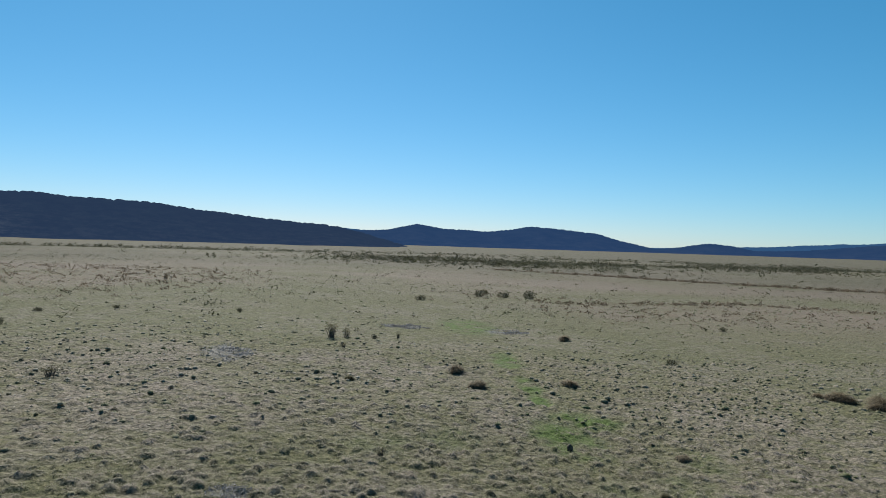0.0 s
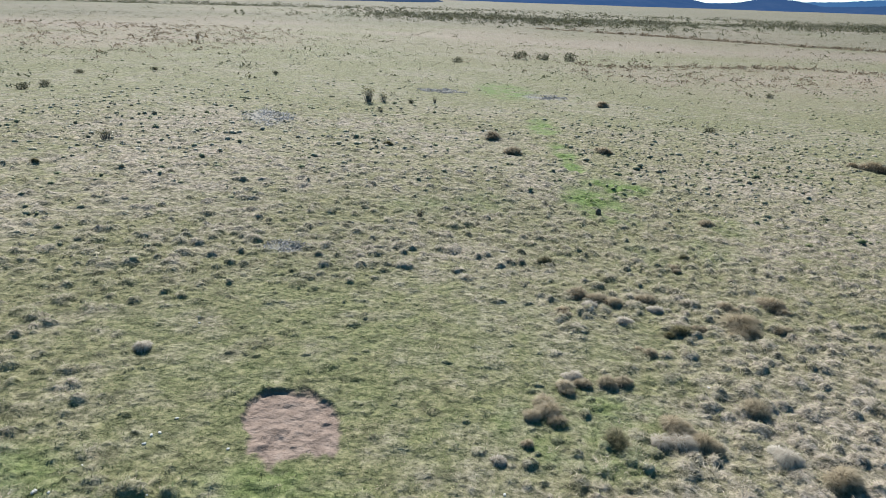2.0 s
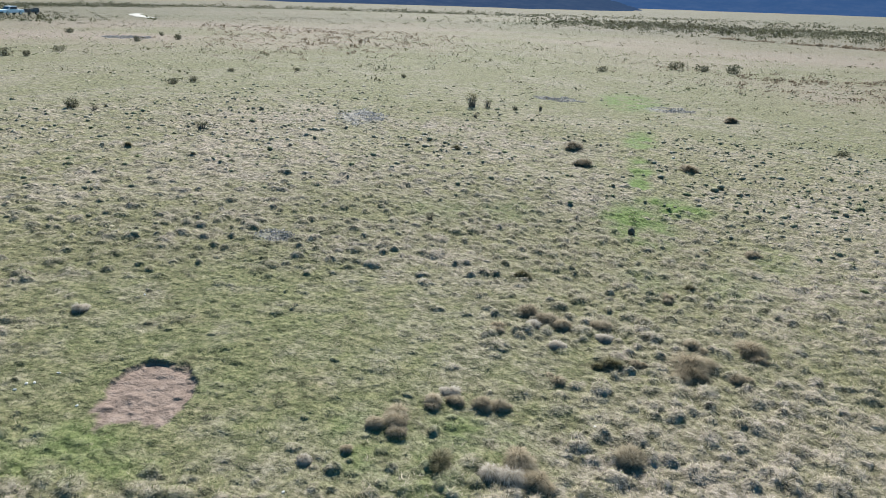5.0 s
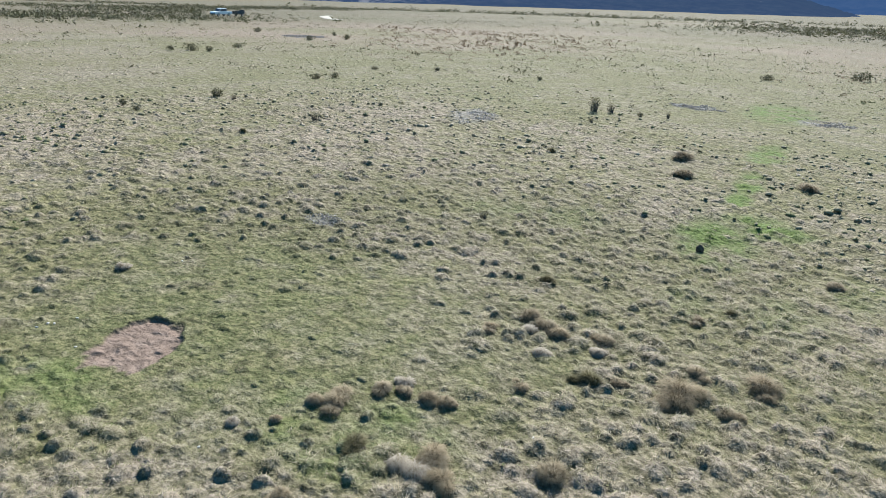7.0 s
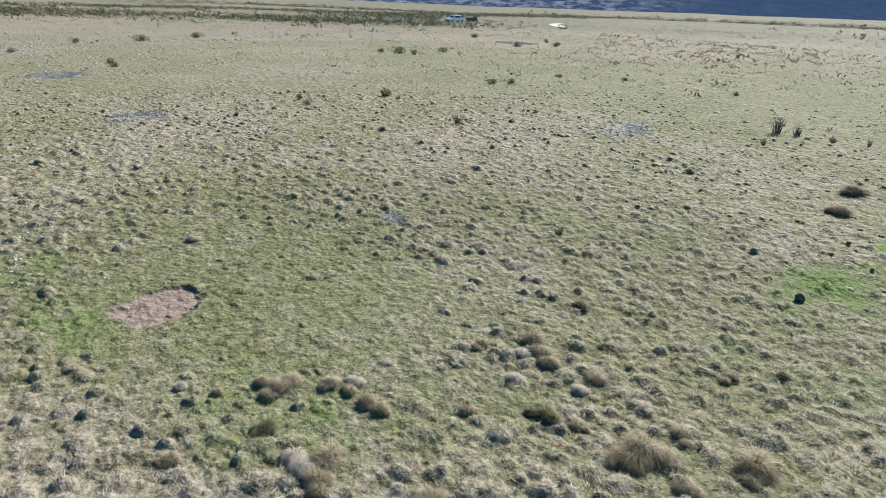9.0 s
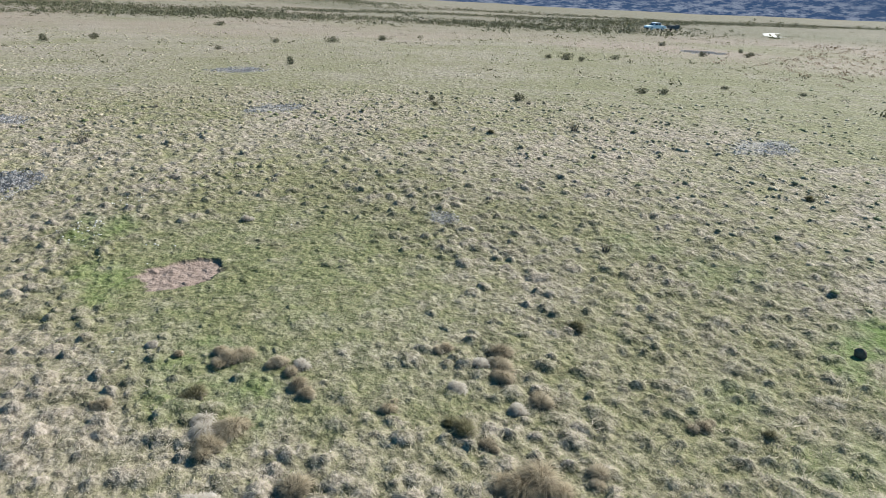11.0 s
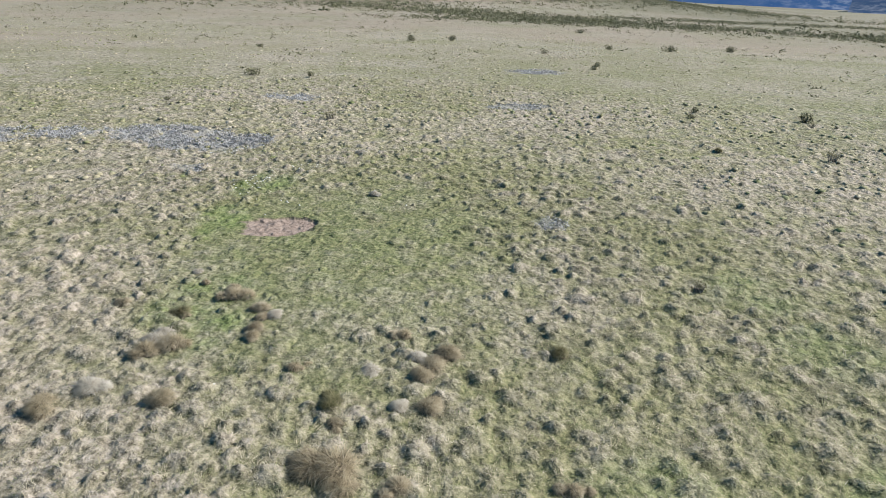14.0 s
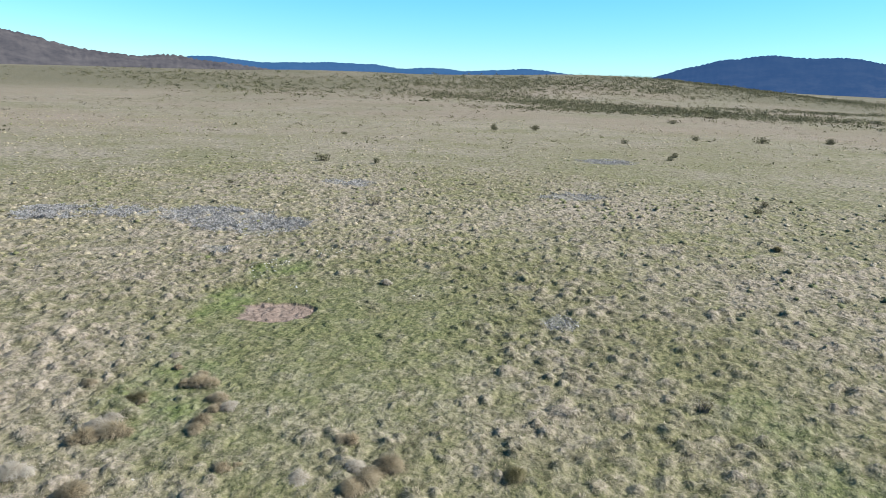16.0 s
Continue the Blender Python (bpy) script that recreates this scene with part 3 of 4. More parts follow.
# -- tussocks that can be told apart --
def tussock(x, y, size, name, label, mat, group, stiff=0.5, seed=0):
    """Shaggy heads of drooping blades, swept to one side, over a base of dead thatch."""
    np.random.seed(seed)
    thing = tagged(new(name), label, "tussock", group)
    thing.location = (x, y, float(land(x, y)) + 0.02)
    heads = 2 + int(size / 0.22)
    wind = ring_dirs(1)[0]
    stretch = ring_dirs(1)[0]
    blades, around = [], []
    far = 1 + 0.02 * max(0, math.hypot(x - 4, y - 10) - 8)
    for h in range(heads):
        c = np.append((np.random.normal(0, 0.15, 2) + stretch * np.random.normal(0, 0.3)) * size * (h > 0), 0)
        s = size * (0.8 if h == 0 else np.random.uniform(0.4, 0.75))
        n = int(350 + 800 * s)
        out = ring_dirs(n)
        f = np.sqrt(np.random.uniform(0, 1, n))
        crown = s * (0.3 if h == 0 else np.random.uniform(0.18, 0.3)) * (0.8 + 0.4 * stiff)
        ragged = 1 + 0.25 * np.sin(3 * np.arctan2(out[:, 1], out[:, 0]) + seed + h) * f
        root = c + np.concatenate([out * (f * s * 0.4 * ragged)[:, None], (crown * np.sqrt(1.02 - f * f))[:, None]], 1)
        swirl = out * (0.25 + 0.75 * f[:, None]) + np.random.normal(0, 0.4, (n, 2)) + wind * (0.75 - 0.4 * stiff)
        swirl /= np.linalg.norm(swirl, axis=1)[:, None]
        lean0 = np.radians(18 + 40 * (1 - stiff) + 42 * f + np.random.normal(0, 14, n))
        lean1 = lean0 + np.radians(22 + 40 * (1 - stiff) + np.random.normal(0, 16, n))
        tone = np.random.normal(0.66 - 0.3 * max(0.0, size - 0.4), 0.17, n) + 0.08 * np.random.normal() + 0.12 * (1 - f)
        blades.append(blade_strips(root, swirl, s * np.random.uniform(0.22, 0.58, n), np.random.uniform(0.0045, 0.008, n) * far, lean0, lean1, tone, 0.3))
        up = np.stack([out[:, 0] * f, out[:, 1] * f, np.sqrt(1.02 - f * f)], 1)
        around.append(np.repeat(up * 0.8, 5, 0))
        if h == 0:
            base = domes(c[None], np.array([s * 0.42]), np.array([crown * 0.8]), np.array([0.2]), 13)
    part("leaf_mop", joined(*blades), mat, thing, lay=np.concatenate(around))
    part("thatch", base, THATCH, thing, "matted dark dead thatch")
    return thing


TAN = [(0.78, 31.67, 0.85), (1.75, 28.65, 0.75), (5.95, 30.34, 0.75), (8.4, 45.74, 0.86), (7.73, 20.85, 0.46), (2.5, 13.85, 0.5), (3.0, 13.65, 0.45),
       (4.15, 13.85, 0.43), (5.9, 12.95, 0.8), (7.1, 14.15, 0.68), (1.74, 9.78, 0.36), (2.14, 9.92, 0.27), (2.52, 10.0, 0.37), (2.82, 10.08, 0.33),
       (1.1, 8.8, 0.3), (1.4, 8.95, 0.46), (3.42, 8.85, 0.5), (5.02, 9.63, 0.45), (3.78, 8.47, 0.44), (3.6, 11.3, 0.29), (2.07, 12.89, 0.33),
       (3.3, 13.55, 0.42), (4.9, 12.55, 0.28), (5.75, 12.42, 0.36), (6.75, 12.85, 0.36), (0.98, 8.04, 0.2), (5.97, 13.9, 0.38), (2.27, 6.93, 0.28),
       (5.41, 16.25, 0.3), (18.34, 30.64, 1.15), (19.51, 29.47, 1.2), (5.68, 7.91, 0.5)]
BLEACHED = [(-5.75, 9.75, 0.34), (4.24, 13.41, 0.33), (0.52, 7.57, 0.24), (-10.06, 7.82, 0.5), (5.01, 8.27, 0.5), (3.35, 12.64, 0.37), (1.95, 10.15, 0.34), (3.42, 8.42, 0.48), (2.75, 13.3, 0.36)]
RUSHES = [(4.42, 12.35, 0.4), (2.37, 8.34, 0.4), (5.9, 17.2, 0.3), (1.93, 15.85, 0.36), (-3.75, 28.1, 0.38), (-14.88, 21.03, 0.36)]
for i, (x, y, s) in enumerate(TAN):
    size_word = "large" if s > 0.6 else "small" if s < 0.34 else "rounded"
    tussock(x, y, s, "grass_tussock", size_word + " straw-brown grass tussock with drooping dry blades", TUSSOCK, "tan tussocks on the grassland", 0.5, 300 + i)
for i, (x, y, s) in enumerate(BLEACHED):
    tussock(x, y, s, "grass_tussock", "bleached grey grass tussock flopped over the turf", PALE_TUSSOCK, "bleached tussocks on the grassland", 0.25, 400 + i)
for i, (x, y, s) in enumerate(RUSHES):
    tussock(x, y, s, "rush_tussock", "dark olive rush tussock standing in short turf", GREEN_TUSSOCK, "dark tussocks on the grassland", 0.75, 500 + i)


# -- shrubs --
def stems(n, spread, tall, thick):
    """Thin three-sided twigs from one root."""
    V, F = [], []
    tips = []
    for i in range(n):
        a, d = np.random.uniform(0, 6.28), np.random.uniform(0.1, 1) * spread
        tip = np.array([d * math.cos(a), d * math.sin(a), tall * np.random.uniform(0.55, 1)])
        mid = tip * np.array([0.65, 0.65, 0.5]) + np.random.normal(0, 0.03 * tall, 3)
        tips += [tip, mid + (tip - mid) * 0.5]
        at = len(V)
        base = np.array([tip[0] * 0.45, tip[1] * 0.45, -0.02])
        for p, w in ((base, thick), (mid, thick * 0.7)):
            for k in range(3):
                V.append(p + w * np.array([math.cos(2.1 * k), math.sin(2.1 * k), 0]))
        V.append(tip)
        for k in range(3):
            j = (k + 1) % 3
            F += [(at + k, at + j, at + 3 + j), (at + k, at + 3 + j, at + 3 + k), (at + 3 + k, at + 3 + j, at + 6)]
    return (np.array(V), np.array(F), np.full(len(V), 0.5)), np.array(tips)


def shrub(x, y, size, name, label, mat, group, count, tall, straggly, seed):
    np.random.seed(seed)
    thing = tagged(new(name), label, "shrub", group)
    thing.location = (x, y, float(height(x, y)))
    wood, tips = stems(30 if straggly else 9, size * 0.5, size * tall, size * 0.012 + 0.004)
    part("branching", wood, BARK, thing, "thin grey twigs")
    if straggly:
        c = tips[np.random.randint(0, len(tips), count)] + np.random.normal(0, size * 0.07, (count, 3))
    else:
        d = np.random.normal(0, 1, (count, 3))
        d *= np.random.uniform(0.5, 1.0, (count, 1)) / np.linalg.norm(d, axis=1)[:, None]
        lumps = np.random.normal(0, 0.2, (5, 3)) * np.array([1, 1, 0.4])
        c = (d * np.array([0.42, 0.42, tall * 0.48]) + lumps[np.random.randint(0, 5, count)] + np.array([0, 0, tall * 0.45])) * size
    c[:, 2] = np.clip(c[:, 2], 0.03, None)
    part("foliage", leaves(c, size * np.random.uniform(0.03, 0.07, count) * (0.8 if straggly else 1.3), np.random.normal(0.75 if straggly else 0.5, 0.2, count)), mat, thing)
    return thing


DARK_SHRUBS = [(-25.4, 36.5, 0.62), (-25, 37.8, 0.58), (-23.1, 26.3, 0.72), (13.29, 38.47, 0.5), (-2.32, 70.33, 0.9), (-14.95, 49.7, 0.46),
               (-23.22, 47.97, 0.46), (-26.6, 44.2, 0.45), (-23.8, 21.2, 0.42), (-3.95, 40.3, 0.38), (-22.11, 20.81, 0.37), (-27.51, -5.63, 0.8),
               (-27.93, -1.75, 0.5), (-16.16, -0.69, 0.3), (-17.17, -4.81, 0.3), (23.56, 56.13, 0.57), (10.74, 80.58, 1.4), (4.59, 80.13, 1.3),
               (7.5, 80.3, 1.2)]
FAR_SHRUBS = [(-47.8, 43.1, 1.05), (-69.62, 70.45, 1), (-48.6, 49.3, 0.7), (-51.79, 69.16, 0.8), (-52.3, 63.2, 0.9), (-45.6, 16, 0.6),
              (-57.93, 73.75, 0.7), (-53.71, 71.89, 0.7), (-69.7, -1.3, 0.96), (-66.3, -5.3, 1), (-43.04, 15.91, 0.55), (-56.86, 10.81, 0.6),
              (-47.95, -15.36, 0.56), (-66.77, 17.15, 0.8), (-68.31, 23.95, 1.1), (-72.9, 31.03, 1.1), (-108.55, 12.78, 1.2), (-46.2, 44, 0.7),
              (-49.2, 42, 0.6)]
GREY_SHRUBS = [(-6.4, 39.5, 1.15, 0.75), (-14.6, 25.1, 0.68, 0.6), (-1.55, 18.72, 0.46, 0.6), (-15.5, 4.5, 0.75, 0.6), (-21.57, 26.17, 0.45, 0.7),
               (-22.76, 6.79, 0.34, 0.8), (-2.58, 41.01, 0.4, 0.9), (-5.2, 36.0, 0.45, 0.6), (-5.6, 39.9, 0.7, 0.8)]
for i, (x, y, s) in enumerate(DARK_SHRUBS + FAR_SHRUBS):
    shrub(x, y, s, "heath_shrub", "dark green rounded heath shrub on dry turf", HEATH, "dark shrubs on the plain", 380, 0.68, False, 600 + i)
for i, (x, y, s, t) in enumerate(GREY_SHRUBS):
    shrub(x, y, s, "straggly_shrub", "grey-green straggly shrub with bare upright twigs", GREEN_TUSSOCK, "straggly shrubs on the plain", 230, t, True, 700 + i)


# -- grey herb mats --
for i, (cx, cy, rx, ry, turn) in enumerate(HERBS):
    np.random.seed(800 + i)
    n = int((4200 if i < 6 else 1500) * min(rx * ry, 3.0))
    x, y = cx + np.random.uniform(-1.5, 1.5, n * 3) * max(rx, ry), cy + np.random.uniform(-1.5, 1.5, n * 3) * max(rx, ry)
    keep = (patch(x, y, cx, cy, rx, ry, turn, 0.4, 200 + i) * ease(-0.35, 0.35, rough_noise(x, y, 900 + i, 0.7, 3)) > np.random.uniform(0.05, 0.9, n * 3))
    p = on_ground(x[keep], y[keep])
    far = 1.0 + 0.02 * math.hypot(cx - 5, cy - 10)
    p[:, 2] += np.random.uniform(0.2, 1.0, len(p)) * (0.03 + 0.2 * np.clip(rough_noise(p[:, 0], p[:, 1], 950, 0.45, 2) + 0.15, 0, 1))
    mat_ob = new("herb_mat", tri_mesh("herb_mat", leaves(p, np.random.uniform(0.018, 0.04, len(p)) * far, np.random.normal(0.66, 0.22, len(p))), HERB))
    tagged(mat_ob, "low grey-lilac herb mat spread over the turf", "ground cover", "grey herb mats", "stuff")


# -- grass --
def scatter(n, x0, x1, y0, y1):
    return np.random.uniform(x0, x1, n), np.random.uniform(y0, y1, n)


def dryness(x, y):
    v = 0.62 + 0.2 * rough_noise(x, y, 43, 3.5, 3) - 0.14 * lawn(x, y) - 0.08 * green_lean(x, y)
    for pale in BLEACHED_GROUND:
        v = v + 0.06 * patch(x, y, *pale, 0.5, 140)
    return v


def facing(x, y):
    """The way that the sward's surface faces, and which way it falls."""
    e = 0.03
    z = height(x, y)
    gx, gy = (height(x + e, y) - z) / e, (height(x, y + e) - z) / e
    up = np.stack([-gx, -gy, np.ones_like(gx)], 1)
    return up / np.linalg.norm(up, axis=1)[:, None], np.stack([-gx, -gy], 1), z


def clumps(n, area, blades, size, width, seed, gate, floor=0.0, mound=0, vary=0.12):
    """Tufts of single blades, each over a small mound of its own where mound gives the mound's sides."""
    np.random.seed(seed)
    x, y = scatter(n, *area)
    keep = gate(x, y)
    x, y = x[keep], y[keep]
    patchy = 0.4 + 0.6 * ease(-0.3, 0.4, rough_noise(x, y, 63, 7, 3)) if mound else 1.0
    keep = np.random.uniform(0, 1, len(x)) < np.maximum(roughness(x, y), floor * (bare(x, y) < 0.2)) * patchy
    x, y = x[keep], y[keep]
    m = len(x)
    s = size * np.clip(np.random.lognormal(-0.1, 0.42, m), 0.35, 1.8)
    c = on_ground(x, y)
    shade = (1 - ease(35, 65, np.degrees(np.arctan2(-x, y)))) * ease(25, 50, y)
    tone = dryness(x, y) - 0.1 * shade - (0.04 if mound else -0.06) + np.random.normal(0, vary, m)
    i = np.repeat(np.arange(m), blades)
    k = len(i)
    out = ring_dirs(k)
    f = np.sqrt(np.random.uniform(0, 1, k))
    rise = 0.24 if mound else 0.12
    root = c[i] + np.concatenate([out * (f * s[i] * 0.46)[:, None], (rise * s[i] * (1 - 0.9 * f * f))[:, None]], 1)
    way = out + np.repeat(ring_dirs(m), blades, 0) * 0.5 + np.random.normal(0, 0.4, (k, 2))
    way /= np.linalg.norm(way, axis=1)[:, None]
    lean = np.radians(32 + 46 * f + np.random.normal(0, 14, k))
    t = tone[i] + np.random.normal(0, 0.12, k)
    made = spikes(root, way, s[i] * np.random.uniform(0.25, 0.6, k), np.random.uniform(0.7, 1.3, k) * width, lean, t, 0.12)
    lay = np.repeat(np.stack([out[:, 0] * f * 0.7, out[:, 1] * f * 0.7, 1.05 - 0.45 * f], 1) * (1.1 if mound else 0.8), 3, 0)
    if not mound:
        return made, lay
    base = domes(c, s * 0.52, s * 0.22, tone - 0.03, mound)
    round_off = (base[0].reshape(m, -1, 3) - c[:, None]) / (s[:, None, None] * np.array([0.5, 0.5, 0.24]))
    round_off = round_off / np.linalg.norm(round_off, axis=2)[:, :, None] * 0.9 + np.array([0, 0, 0.25])
    return joined(made, base), np.concatenate([lay, round_off.reshape(-1, 3)])


def turf(n, area, length, width, seed, gate):
    """Short blades all over the ground, longer and drier on the mounds."""
    np.random.seed(seed)
    x, y = scatter(n, *area)
    keep = gate(x, y) & (np.random.uniform(0, 1, n) > bare(x, y) * 1.4)
    x, y = x[keep], y[keep]
    k = len(x)
    up, fall, z = facing(x, y)
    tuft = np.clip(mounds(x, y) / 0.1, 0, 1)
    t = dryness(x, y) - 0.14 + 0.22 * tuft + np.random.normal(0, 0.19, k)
    t = t - 0.19 * gridded(lambda u, v: sum(patch(u, v, *g, 0.45, 61) for g in GREENS[:12]), 0.2)(x, y)
    way = fall * 1.2 + ring_dirs(k) * 0.7
    way /= np.linalg.norm(way, axis=1)[:, None]
    slope = np.arccos(np.clip(up[:, 2], 0, 1))
    lean = np.radians(np.random.uniform(25, 70, k)) + 0.55 * slope
    ln = length * np.random.uniform(0.5, 1.3, k) * (0.7 + 0.8 * tuft)
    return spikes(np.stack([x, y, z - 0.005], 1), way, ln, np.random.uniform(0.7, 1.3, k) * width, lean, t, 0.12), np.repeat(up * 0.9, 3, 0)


def distance_from(x, y):
    """Distance from the middle of the walk, made uneven so that no edge shows."""
    r = np.hypot(x - 2.5, y - 11)
    return r * (1 + 0.3 * np.sin(12.9898 * x + 78.233 * y) * np.cos(39.35 * x - 11.1 * y))


NEAR, MIDDLE, FAR = 13.0, 30.0, 95.0
near_area, middle_area, far_area = (-11, 16, -3, 25), (-28, 33, -20, 42), (-95, 98, -85, 107)
def close_by(x, y):
    return distance_from(x, y) < NEAR


def between(x, y):
    return (distance_from(x, y) >= NEAR) & (distance_from(x, y) < MIDDLE)


def beyond(x, y):
    return (distance_from(x, y) >= MIDDLE) & (distance_from(x, y) < FAR)


HUMMOCK_LABEL = "tufted hummocks of drying straw-green grass"
new_grass = [("short_turf", "short green and straw turf grass", turf(540000, near_area, 0.06, 0.011, 1001, close_by)),
             ("tufted_grass", HUMMOCK_LABEL, clumps(5000, near_area, 20, 0.2, 0.009, 1005, close_by, 0.1)),
             ("hummock_grass", HUMMOCK_LABEL, clumps(32000, middle_area, 12, 0.175, 0.02, 1003, between, 0.1, 5, 0.09)),
             ("hummock_grass", "distant tufted hummocks of drying straw grass", clumps(66000, far_area, 4, 0.2, 0.035, 1004, beyond, 0.2, 4, 0.1))]
for name, label, (made, lay) in new_grass:
    tagged(new(name, tri_mesh(name, made, GRASS, lay)), label, "grass", kind="stuff")


# -- heath belts and scattered shrubs far off --
def far_shrubs(x, y, size, per, tall, seed, spread=0.5):
    """Each shrub is a ragged cloud of leaf sprays down to the ground."""
    np.random.seed(seed)
    n = len(x)
    c = on_ground(x, y)
    i = np.repeat(np.arange(n), per)
    k = len(i)
    d = np.random.normal(0, 1, (k, 3))
    d /= np.linalg.norm(d, axis=1)[:, None]
    d *= np.random.uniform(0.45, 1.05, (k, 1))
    d[:, 2] = np.abs(d[:, 2])
    lump = np.random.normal(0, 0.22, (n, 3, 3))
    j = np.random.randint(0, 3, k)
    p = c[i] + (d * np.array([0.5, 0.5, tall]) + lump[i, j] * np.array([1, 1, 0.35])) * size[i][:, None]
    t = np.repeat(np.random.normal(0.5, 0.15, n), per) + np.random.normal(0, 0.15, k)
    return leaves(p, size[i] * np.random.uniform(0.09, 0.16, k), t)


def belt(line, width, count, size, seed):
    """Random places along a line across the plain, in clumps."""
    np.random.seed(seed)
    p = np.array(line, float)
    seg = np.hypot(*(p[1:] - p[:-1]).T)
    s = np.random.uniform(0, seg.sum(), count)
    at = np.concatenate([[0], np.cumsum(seg)])
    x, y = np.interp(s, at, p[:, 0]), np.interp(s, at, p[:, 1])
    x, y = x + np.random.normal(0, width * 0.4, count), y + np.random.normal(0, width * 0.4, count)
    keep = rough_noise(x, y, seed + 1, 26, 3) > np.random.uniform(-0.85, 0.25, count)
    return x[keep], y[keep], size * np.random.lognormal(0, 0.3, keep.sum())


BELTS = [([(-118, 95), (-135, 74), (-152, 50), (-165, 15), (-205, -12), (-228, -45), (-238, -80)], 30, 3400, 1.3),
         ([(-150, 112), (-185, 125), (-215, 165), (-250, 240), (-275, 330)], 34, 1600, 1.5),
         ([(-290, -125), (-312, -50), (-350, 5), (-400, 50), (-480, 100)], 80, 4600, 1.8),
         ([(-225, -100), (-235, -150), (-250, -230)], 70, 900, 1.8)]
FRONT_BELTS = [([(-28, 225), (8, 215), (45, 225), (85, 260)], 60, 1700, 1.5),
         ([(118, 225), (140, 280), (190, 370)], 50, 800, 1.7),
         ([(60, 330), (200, 430), (330, 520)], 160, 500, 2.6),
         ([(-300, 420), (-120, 520), (60, 600)], 130, 500, 3.0),
         ([(-330, 100), (-345, 180), (-320, 260), (-290, 320), (-230, 380), (-120, 420)], 40, 1500, 1.7),
         ([(-150, -30), (-182, 5), (-225, 25), (-235, 85), (-215, 150)], 24, 1500, 1.2),
         ([(-60, 300), (-25, 290), (0, 250), (-5, 350)], 40, 250, 2.0)]
for i, (line, width, count, size) in enumerate(BELTS + FRONT_BELTS):
    x, y, s = belt(line, width, int(count * 1.6), size, 1100 + 10 * i)
    tagged(new("heath_belt", tri_mesh("heath_belt", far_shrubs(x, y, s, 14, 0.4, 1200 + i), HEATH)), "belt of dark green low heath shrubs across the plain", "heath", kind="stuff")


def sprinkle(n, area, size, seed, gate):
    np.random.seed(seed)
    x, y = scatter(n, *area)
    keep = gate(x, y)
    return x[keep], y[keep], size * np.random.lognormal(0, 0.4, keep.sum())


def open_plain(x, y):
    r = np.hypot(x, y - 10)
    return (r > 32) & (r < 190) & (rough_noise(x, y, 51, 24, 3) > np.random.uniform(-0.75, 0.8, len(x)))


x, y, s = sprinkle(13000, (-190, 120, -120, 200), 0.46, 1301, open_plain)
tagged(new("scattered_heath", tri_mesh("scattered_heath", far_shrubs(x, y, s, 12, 0.42, 1302), HEATH)), "small dark heath shrubs scattered over the plain", "heath", kind="stuff")
x, y, s = sprinkle(5200, (-420, 260, -200, 520), 0.85, 1331, lambda x, y: (np.hypot(x, y) > 150) & (rough_noise(x, y, 53, 45, 3) > np.random.uniform(-0.5, 0.9, len(x))))
tagged(new("scattered_heath", tri_mesh("scattered_heath", far_shrubs(x, y, s, 12, 0.4, 1332), HEATH)), "distant dark heath shrubs dotted over the plain", "heath", kind="stuff")
x, y, s = sprinkle(4200, (-80, 50, 45, 125), 0.5, 1303, lambda x, y: np.maximum(patch(x, y, -40, 83, 16, 24, 25, 0.5, 31), np.maximum(patch(x, y, 24, 72, 20, 11, 0, 0.6, 35), patch(x, y, -52, 105, 20, 12, 0, 0.6, 34))) > np.random.uniform(0.1, 1.3, len(x)))
tagged(new("russet_scrub", tri_mesh("russet_scrub", far_shrubs(x, y, s, 20, 0.4, 1304), RUSSET)), "low russet-brown scrub scattered over the plain", "scrub", kind="stuff")
x, y, s = belt([(12, 162), (38, 150), (56, 131), (78, 118), (125, 100)], 3.0, 700, 1.0, 1311)
x2, y2, s2 = belt([(-2, 82), (8, 80), (14, 76), (37, 84), (52, 75), (75, 66)], 2.0, 420, 0.7, 1321)
tagged(new("creek_rushes", tri_mesh("creek_rushes", far_shrubs(np.r_[x, x2], np.r_[y, y2], np.r_[s, s2], 20, 0.35, 1305), RUSSET)), "dark brown rushes along a shallow creek line", "rushes", kind="stuff")

# ---- stones ----
def stone(x, y, size, label, mat, group, seed, tall=0.6):
    rnd = random.Random(seed)
    bm = bmesh.new()
    bmesh.ops.create_icosphere(bm, subdivisions=2 if size > 0.1 else 1, radius=0.5)
    off = Vector((rnd.uniform(0, 50), rnd.uniform(0, 50), 0))
    for v in bm.verts:
        v.co *= 1 + 0.45 * noise.noise(v.co * 2.2 + off)
        v.co = Vector((v.co.x * size, v.co.y * size * rnd.uniform(0.72, 0.75), v.co.z * size * tall))
    me = bpy.data.meshes.new("stone")
    bm.to_mesh(me)
    bm.free()
    me.materials.append(mat)
    ob = new("stone", me)
    ob.location, ob.rotation_euler = (x, y, float(height(x, y)) + size * 0.2 * tall), (0, 0, rnd.uniform(0, 6))
    return tagged(ob, label, "stone", group)


